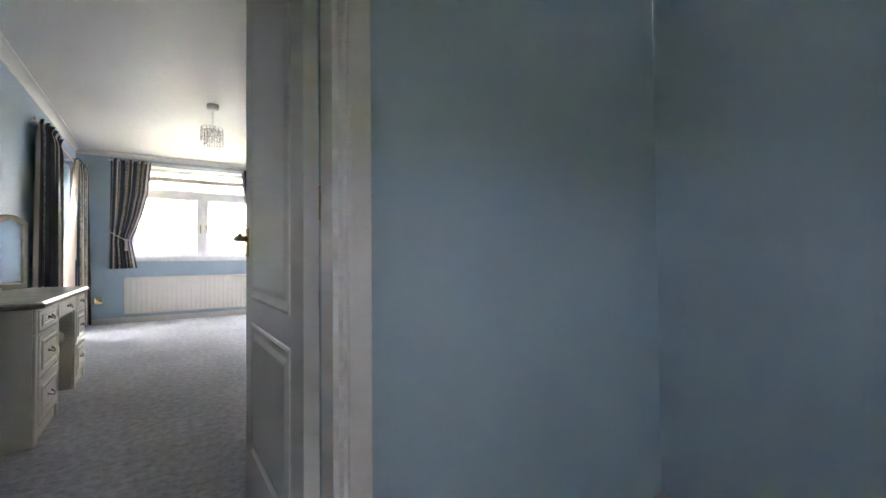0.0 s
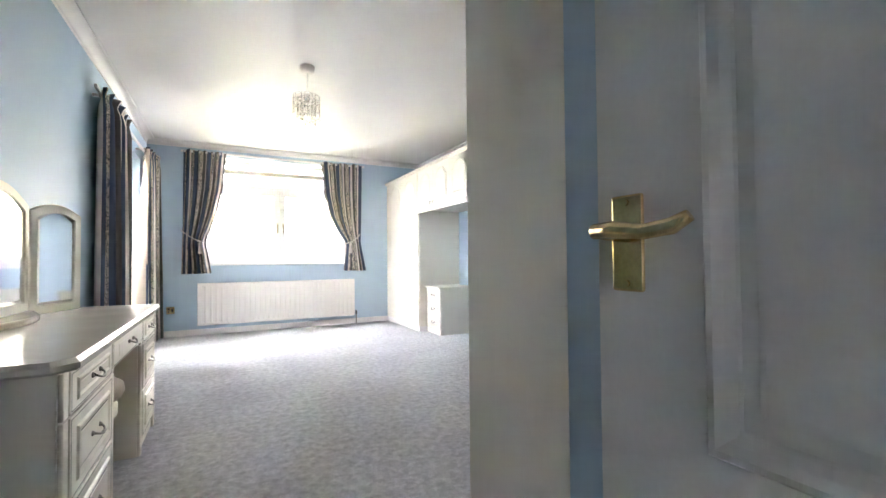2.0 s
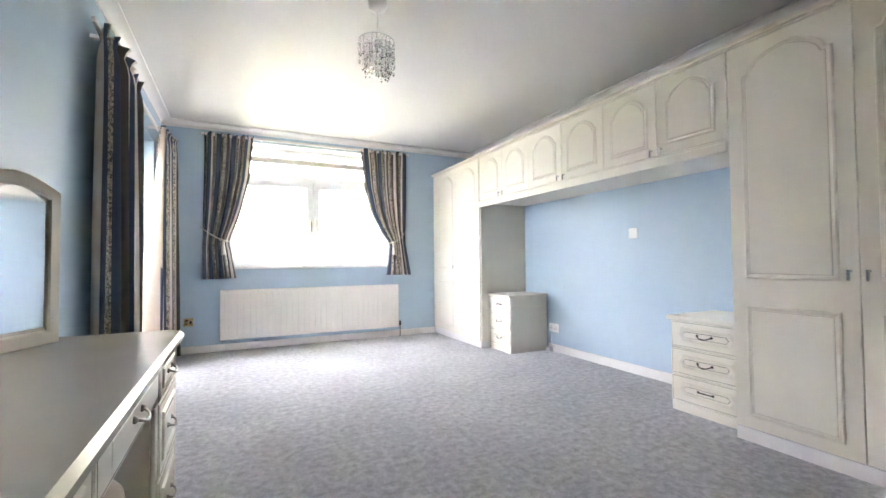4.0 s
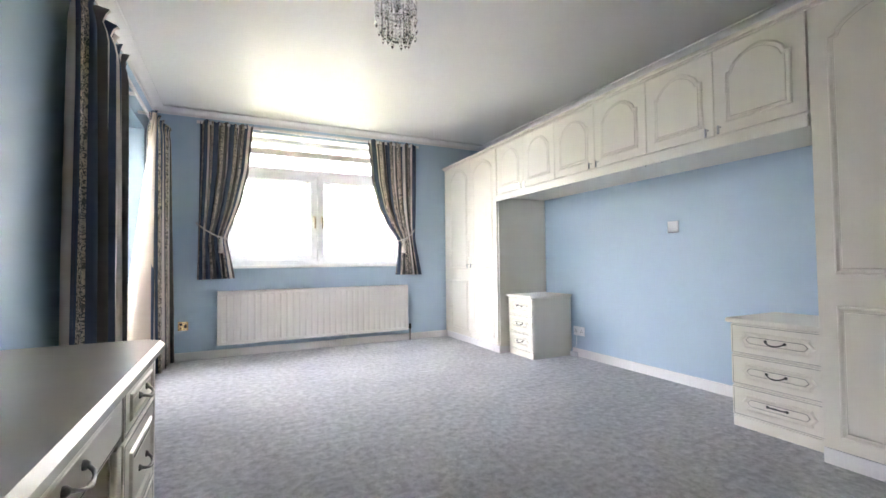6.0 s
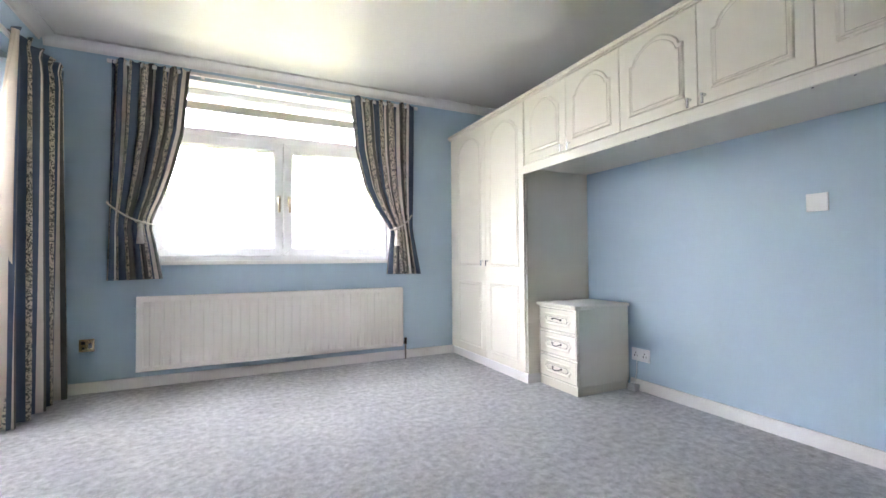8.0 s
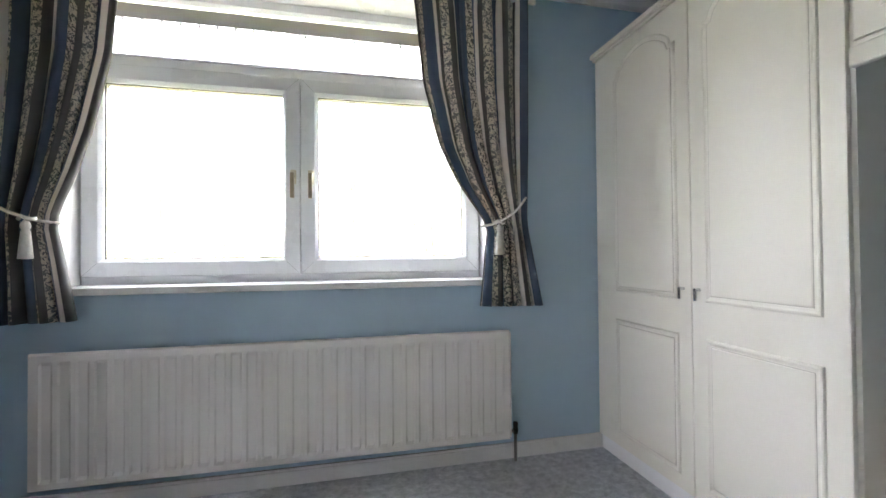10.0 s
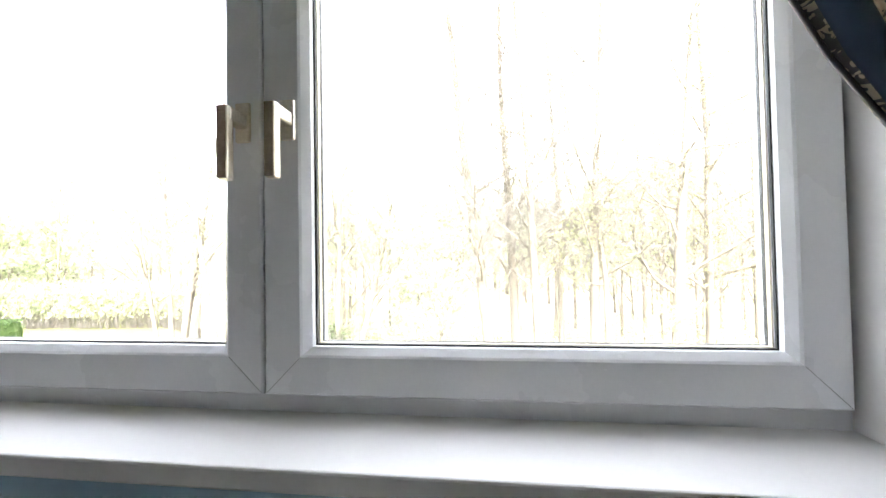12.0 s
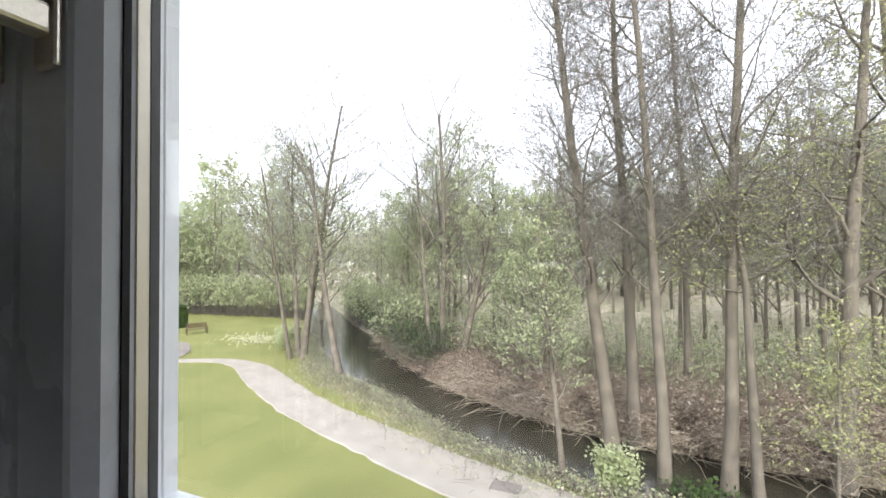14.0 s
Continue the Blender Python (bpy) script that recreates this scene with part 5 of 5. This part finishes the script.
tree((5.9, 21.2), 5.5, 0.06, (0.05, 0.02), 36, LEAFY, "small tree with fresh yellow-green leaves beside the stream", kids=(12, 8, 6), leaves=5, leaf=0.07, bare=0.25, spread=(0.7, 1.3), short=(0.36, 0.55, 0.55))
tree((9.8, 27.5), 19, 0.22, (0.03, 0.0), 38, LEAFY, "broad tree with fresh yellow-green leaves on the far bank", kids=(18, 9, 7), leaves=5, leaf=0.12, bare=0.18, spread=(0.7, 1.3), short=(0.34, 0.6, 0.55), gnarl=0.2)
tree((-3.4, 28.6), 9.5, 0.10, (0.1, 0.0), 39, LEAF, "low thicket tree with young green leaves on the far bank", stems=3, kids=(13, 8, 7), leaves=5, leaf=0.11, bare=0.1)
tree((14.5, 24.5), 15, 0.2, (-0.05, 0.0), 40, LEAFY, "broad tree with fresh yellow-green leaves downstream", kids=(18, 9, 7), leaves=4, leaf=0.12, bare=0.15, spread=(0.7, 1.3))
tree((-14.5, 38.5), 12, 0.16, (0.0, 0.0), 41, LEAF, "young green tree where the stream bends away", stems=2, kids=(15, 10, 8), leaves=8, leaf=0.12, bare=0.12)

# the wood behind: a few kinds, each planted many times
kinds = []
for seed, leaf, lab, kw in ((51, LEAF, "woodland tree with young green leaves", dict(leaves=9, leaf=0.12, kids=(15, 10, 7), bare=0.12)), (52, BUD, "bare grey woodland tree", dict(leaves=2, leaf=0.10, kids=(16, 10, 8))),
                            (53, LEAF, "leafy green woodland thicket tree", dict(leaves=14, leaf=0.16, kids=(14, 9, 6), bare=0.05)), (54, BUD, "slender bare woodland tree with grey twigs", dict(leaves=2, leaf=0.10, kids=(16, 10, 7), short=(0.32, 0.55, 0.55)))):
    kinds.append(tree((-30 - 3 * len(kinds), 47 + len(kinds)), 14, 0.14, (0.02, 0), seed, leaf, lab, group="woodland trees", **kw))
rnd = random.Random(77)
spots = 0
while spots < 195:
    x, y = rnd.uniform(-75, 45), 28 + 67 * rnd.random() ** 1.35
    if y < ramp_between(FAR_BANK, x) + 8.0 and not (x < -24 and 43 < y < ramp_between(NEAR_BANK, x) - 2):
        continue
    if x < -22 and y < 43:
        continue
    k = (rnd.choice((0, 0, 1, 1, 3, 3)) if x > -22 else rnd.choice((0, 0, 2, 1))) if y < 60 else rnd.choice((0, 1, 1, 2))
    s = rnd.uniform(0.8, 1.15)
    c = copy_thing(kinds[k], Matrix.LocRotScale((x, y, ground_z(x, y)), Euler((0, 0, rnd.uniform(0, 6.28))), (s, s, s * rnd.uniform(0.85, 1.15))))
    spots += 1

for _ in range(18):
    x, y = rnd.uniform(-78, -51), rnd.uniform(24, 46)
    s = rnd.uniform(0.8, 1.1)
    copy_thing(kinds[rnd.choice((0, 2, 0, 1))], Matrix.LocRotScale((x, y, LAWN), Euler((0, 0, rnd.uniform(0, 6.28))), (s, s, s)))


# the far edge of the wood, too distant to tell tree from tree
r4 = random.Random(91)
wf = Wood()
for _ in range(26000):
    a = r4.uniform(-1.25, 0.75)
    d = r4.uniform(85, 120)
    x, y = d * math.sin(a), d * math.cos(a)
    top = 11 + 3.5 * noise.noise((x * 0.09, y * 0.09, 7)) + 2 * noise.noise((x * 0.3, y * 0.3, 2))
    wf.leaf(Vector((x, y, LAWN + top * r4.random() ** 0.7)), r4.uniform(0.5, 1.3), r4)
tagged(new("distant_woodland", wood_mesh("distant_woodland", wf.lv, wf.lf, BUD)), "hazy grey-green edge of the distant wood", "woodland", kind="stuff")


# ---- undergrowth, hedges, bench ----
def stalks(name, spots2, height, bend, thick, leaf_size, per_leaf, wood, leaf, label, seed):
    """Arching stems with leaves, for banks and thickets."""
    r2 = random.Random(seed)
    w = Wood()
    for x, y in spots2:
        z = ground_z(x, y)
        if z < WATER - 0.2:
            continue
        h = height * r2.uniform(0.4, 1.2)
        a = r2.uniform(0, 6.28)
        b = bend * r2.uniform(0.3, 1.3)
        p = Vector((x, y, z - 0.05))
        pts = [p, p + Vector((math.cos(a) * b * 0.25, math.sin(a) * b * 0.25, h * 0.6)), p + Vector((math.cos(a) * b * 0.7, math.sin(a) * b * 0.7, h)), p + Vector((math.cos(a) * b, math.sin(a) * b, h * 0.8))]
        w.tube(pts, [thick, thick * 0.8, thick * 0.6, thick * 0.3], 3)
        for _ in range(per_leaf):
            i = r2.randrange(1, 3)
            q = pts[i].lerp(pts[i + 1], r2.random()) + Vector((r2.gauss(0, 0.08), r2.gauss(0, 0.08), r2.gauss(0, 0.08)))
            w.leaf(q, leaf_size * r2.uniform(0.6, 1.4), r2)
    tagged(new(name, wood_mesh(name, w.v, w.f, wood, w.lv, w.lf, leaf)), label, "undergrowth", kind="stuff")


r3 = random.Random(5)
far_side = [(x, ramp_between(FAR_BANK, x) + abs(r3.gauss(0, 1)) * 3.5 + 0.5) for x in (r3.uniform(-16, 20) for _ in range(15000))]
stalks("bramble_thicket", far_side, 1.05, 1.3, 0.013, 0.08, 2, BRIAR, STRAW, "dry brown bramble and reed stems on the far bank", 6)
near_side = [(x, ramp_between(NEAR_BANK, x) - abs(r3.gauss(0, 1.35)) - 0.1) for x in (r3.uniform(-24, 20) for _ in range(9500))]
near_brush = [(x, ramp_between(NEAR_BANK, x) - 0.2 - abs(r3.gauss(0, 1.35))) for x in (r3.uniform(-24, 20) for _ in range(6000))]
stalks("bank_brushwood", near_brush, 0.42, 0.7, 0.008, 0.06, 1, TWIG, STRAW, "dead stems and dry brush along the near bank", 16)
sticks = [(r3.uniform(-6, 20), 0.0) for _ in range(9000)]
sticks = [(x, ramp_between(FAR_BANK, x) + abs(r3.gauss(0, 1)) * 6) for x, _ in sticks]
stalks("fallen_brushwood", sticks, 0.9, 2.4, 0.016, 0.08, 0, STRAW, STRAW, "pale tangled dead branches on the wood floor", 17)
edge_shrubs = [(x, 44 + 0.06 * (x + 24) + abs(r3.gauss(0, 1.6))) for x in (r3.uniform(-62, -23) for _ in range(2300))]
stalks("woodland_edge_shrubs", edge_shrubs, 4.2, 1.6, 0.018, 0.17, 16, TWIG, LEAF, "pale green shrubs at the back of the lawn", 18)
pool = [(x + r3.gauss(0, 0.9), y + r3.gauss(0, 0.9)) for x, y in ((-25, 44), (-22.5, 43.5), (-27, 47), (-20, 42.5), (-16, 38.5), (-12.5, 35)) for _ in range(260)]
stalks("stream_end_thicket", pool, 3.6, 1.8, 0.016, 0.14, 12, TWIG, LEAF, "green thicket where the stream bends away", 19)
flowers = [(-25.0 + r3.gauss(0, 1.3), 33.0 + r3.gauss(0, 0.9)) for _ in range(420)]
PETAL = leaf_material("pale_daffodil_petals", (0.72, 0.70, 0.42), (0.62, 0.62, 0.50))
stalks("daffodil_clump", flowers, 0.34, 0.10, 0.008, 0.11, 2, LEAF, PETAL, "clump of pale daffodils on the lawn by the stream", 20)
stalks("bank_grass", near_side, 0.30, 0.35, 0.007, 0.07, 3, STRAW, LEAF, "rough green and straw grass along the near bank", 7)
wood_green = [(x, ramp_between(FAR_BANK, x) + 4 + abs(r3.gauss(0, 1)) * 12) for x in (r3.uniform(-40, 30) for _ in range(7000))]
stalks("woodland_undergrowth", wood_green, 1.7, 0.9, 0.012, 0.13, 7, TWIG, LEAF, "green undergrowth between the woodland trees", 8)
thorn = [(x + r3.gauss(0, 0.4), y + r3.gauss(0, 0.4)) for x, y in ((-9.3, 30.2), (-11.0, 31.6), (-12.6, 33.4), (-15, 36), (-17.5, 39.5), (-20, 42), (-23, 44.5), (-22, 46.5)) for _ in range(330)]
stalks("overhanging_bush", thorn, 2.2, 1.7, 0.012, 0.12, 5, TWIG, LEAFD, "dark green bushes hanging over the far bank", 9)


def bush(at, size, count, leaf_size, leaf, label, seed):
    r2 = random.Random(seed)
    t = thing("bush", (at[0], at[1], ground_z(*at)), label, "bush")
    w, st2 = Wood(), Wood()
    for k in range(26):
        a, q = r2.uniform(0, 6.28), r2.uniform(0.2, 1)
        tip = Vector((math.cos(a) * size[0] * q, math.sin(a) * size[0] * q, size[1] * r2.uniform(0.5, 1)))
        st2.tube([Vector((0, 0, -0.05)), tip * 0.5 + Vector((0, 0, 0.1)), tip], [0.018, 0.012, 0.006], 4)
        for _ in range(count // 26):
            p = tip * r2.uniform(0.45, 1.05) + Vector((r2.gauss(0, 0.13), r2.gauss(0, 0.13), r2.gauss(0, 0.13)))
            w.leaf(p, leaf_size * r2.uniform(0.6, 1.3), r2)
    for nm, me2 in (("stems", wood_mesh("stems", st2.v, st2.f, TWIG)), ("foliage", wood_mesh("foliage", w.lv, w.lf, leaf))):
        o = new(nm, me2)
        o.parent = t


bush((0.75, 20.5), (0.65, 1.35), 2400, 0.10, LEAF, "fresh green bush at the foot of the slender trees", 61)
bush((2.9, 20.6), (0.8, 0.8), 900, 0.12, LEAFD, "low dark green bush on the near bank", 62)
bush((-20.6, 31.2), (1.2, 1.6), 1600, 0.16, LEAF, "green shrub beside the many-stemmed tree", 63)


def hedge(p0, p1, wide, high, seed, label):
    r2 = random.Random(seed)
    p0, p1 = Vector(p0), Vector(p1)
    d = (p1 - p0)
    ln = d.length
    d.normalize()
    nrm = Vector((-d.y, d.x))
    t = thing("hedge", ((p0.x + p1.x) / 2, (p0.y + p1.y) / 2, LAWN), label, "hedge", "clipped hedges")
    bm4 = bmesh.new()
    pts = [p0 - nrm * wide / 2, p1 - nrm * wide / 2, p1 + nrm * wide / 2, p0 + nrm * wide / 2]
    ring(bm4, [tuple(q) for q in pts], [(0, 0), (0, high * 0.6), (0.1, high * 0.92), (0.3, high)], lambda u, v, h: (u, v, LAWN + h))
    part("hedge_core", bm4, LEAFD, t)
    w = Wood()
    for _ in range(int(ln * wide * 330)):
        a, b, c = r2.uniform(0, ln), r2.uniform(-1, 1) * wide / 2, r2.uniform(0, 1) * high
        k = r2.random()
        if k < 0.45:
            c = high - 0.03
        elif k < 0.9:
            b = math.copysign(wide / 2, b)
        else:
            a = r2.choice((0, ln))
        q = p0 + d * a + nrm * b
        w.leaf(Vector((q.x, q.y, LAWN + c)), 0.16, r2)
    o = new("foliage", wood_mesh("foliage", w.lv, w.lf, LEAFD))
    o.parent = t
    o.matrix_parent_inverse = t.matrix_basis.inverted()


hedge((-37.6, 28.6), (-37.6, 36.0), 1.7, 2.0, 71, "clipped dark green hedge at the edge of the drive")
hedge((-47.0, 24.0), (-43.0, 34.0), 1.8, 2.1, 72, "clipped dark green hedge behind the drive")

bench = thing("garden_bench", (-32.5, 33.6, LAWN), "brown slatted timber garden bench on the lawn", "bench")
rot = math.radians(62)
def bpt(u, v, z):
    return (-32.5 + u * math.cos(rot) - v * math.sin(rot), 33.6 + u * math.sin(rot) + v * math.cos(rot), LAWN + z)
def bslab(name, u0, u1, v0, v1, z0, z1):
    bm5 = box(bmesh.new(), u0, u1, v0, v1, z0, z1)
    for q in bm5.verts:
        q.co = bpt(*q.co)
    part(name, bm5, BENCHW, bench)
for u in (-0.78, 0.72):
    bslab("leg", u, u + 0.06, -0.25, -0.19, 0, 0.62)
    bslab("leg", u, u + 0.06, 0.22, 0.28, 0, 0.92)
    bslab("arm", u, u + 0.06, -0.26, 0.215, 0.62, 0.66)
for k in range(4):
    bslab("seat_slat", -0.78, 0.78, -0.24 + 0.11 * k, -0.15 + 0.11 * k, 0.42, 0.45)
for k in range(4):
    bslab("back_slat", -0.71, 0.71, 0.23, 0.255, 0.52 + 0.10 * k, 0.59 + 0.10 * k)


# ---- parked car on the drive ----
CARP = mat("silver_car_paint", (0.52, 0.54, 0.56), 0.25, (0.48, 0.50, 0.52), 3, 60, 0.02, metal=0.5)
DARKG = mat("tinted_car_glass", (0.03, 0.035, 0.04), 0.08, (0.025, 0.03, 0.035), 3, 60, 0.0, spec=0.7)
LAMP = mat("clear_lamp_plastic", (0.75, 0.75, 0.74), 0.12, (0.65, 0.65, 0.64), 8, 60, 0.02)
REDL = mat("red_lamp_plastic", (0.45, 0.03, 0.03), 0.15, (0.35, 0.02, 0.02), 8, 60, 0.02)
car = thing("car", (-34.6, 23.3, LAWN), "silver hatchback car parked on the gravel drive", "car")
crot = math.radians(22)
def cpt(u, v, z):
    return (-34.6 + u * math.cos(crot) - v * math.sin(crot), 23.3 + u * math.sin(crot) + v * math.cos(crot), LAWN + 0.04 + z)
def hull(outline, half, taper, name, material, parent, bevel=0.03):
    """A side outline (u, z) drawn out to both sides, narrower towards the top."""
    b = bmesh.new()
    sides2 = []
    for s in (-1, 1):
        sides2.append([b.verts.new((u, s * (half - taper * max(0, z - 0.5)), z)) for u, z in outline])
    k = len(outline)
    b.faces.new(sides2[0]), b.faces.new(sides2[1][::-1])
    for i in range(k):
        b.faces.new((sides2[0][i], sides2[0][(i + 1) % k], sides2[1][(i + 1) % k], sides2[1][i]))
    if bevel:
        bmesh.ops.bevel(b, geom=list(b.edges), offset=bevel, segments=2, affect="EDGES", profile=0.6)
    for q in b.verts:
        q.co = cpt(*q.co)
    return part(name, b, material, parent)
body = hull([(-1.95, 0.28), (1.95, 0.28), (2.0, 0.5), (1.92, 0.72), (1.15, 0.92), (-1.85, 0.96), (-1.98, 0.75), (-2.0, 0.45)], 0.84, 0.10, "body", CARP, car, 0.06)
hull([(-1.82, 0.93), (1.12, 0.90), (0.45, 1.36), (0.2, 1.44), (-1.2, 1.46), (-1.6, 1.30)], 0.82, 0.22, "cabin", CARP, car, 0.04)
for u0, u1, ut0, ut1 in ((-0.02, 0.98, 0.0, 0.42), (-0.98, -0.08, -0.96, -0.08), (-1.62, -1.05, -1.48, -1.04)):
    for s in (-1, 1):
        b = bmesh.new()
        pts = [(u0, 0.97), (u1, 0.97), (ut1, 1.34), (ut0, 1.36)]
        v = [b.verts.new(cpt(u, s * (0.836 - 0.22 * (z - 0.5)), z)) for u, z in pts]
        w2 = [b.verts.new(cpt(u, s * (0.82 - 0.22 * (z - 0.5)), z)) for u, z in pts]
        b.faces.new(v), b.faces.new(w2[::-1])
        for i in range(4):
            b.faces.new((v[i], v[(i + 1) % 4], w2[(i + 1) % 4], w2[i]))
        part("side_window", b, DARKG, car, "dark tinted window")
for (ua, za, ub, zb), nm in (((1.10, 0.95, 0.50, 1.36), "windscreen"), ((-1.83, 0.98, -1.62, 1.30), "rear_window")):
    b = bmesh.new()
    d = 0.012 if ua > 0 else -0.012
    top = [b.verts.new(cpt(u + d, s * (0.70 - 0.22 * (z - 0.9)), z + 0.012)) for u, z, s in ((ua, za, -1), (ua, za, 1), (ub, zb, 1), (ub, zb, -1))]
    low = [b.verts.new(cpt(u - d, s * (0.70 - 0.22 * (z - 0.9)), z - 0.012)) for u, z, s in ((ua, za, -1), (ua, za, 1), (ub, zb, 1), (ub, zb, -1))]
    b.faces.new(top), b.faces.new(low[::-1])
    for i in range(4):
        b.faces.new((top[i], top[(i + 1) % 4], low[(i + 1) % 4], low[i]))
    part(nm, b, DARKG, car, "dark tinted glass")
for u in (-1.28, 1.25):
    for s in (-1, 1):
        b = bmesh.new()
        tube(b, [cpt(u, s * 0.66, 0.30), cpt(u, s * 0.70, 0.30), cpt(u, s * 0.84, 0.30), cpt(u, s * 0.87, 0.30)], [0.27, 0.30, 0.30, 0.27], 20)
        wheel = part("wheel", b, RUBBER, car, "black tyre")
        b = bmesh.new()
        tube(b, [cpt(u, s * 0.871, 0.30), cpt(u, s * 0.882, 0.30)], [0.20, 0.18], 16)
        part("rim", b, CHROME, wheel, "silver alloy rim")
for u, s, m2, nm in ((1.93, -1, LAMP, "headlight"), (1.93, 1, LAMP, "headlight"), (-1.97, -1, REDL, "tail_light"), (-1.97, 1, REDL, "tail_light")):
    b = box(bmesh.new(), u - 0.06, u + 0.05, min(s * 0.52, s * 0.76), max(s * 0.52, s * 0.76), 0.60, 0.74, bevel=0.015)
    for q in b.verts:
        q.co = cpt(*q.co)
    part(nm, b, m2, car)
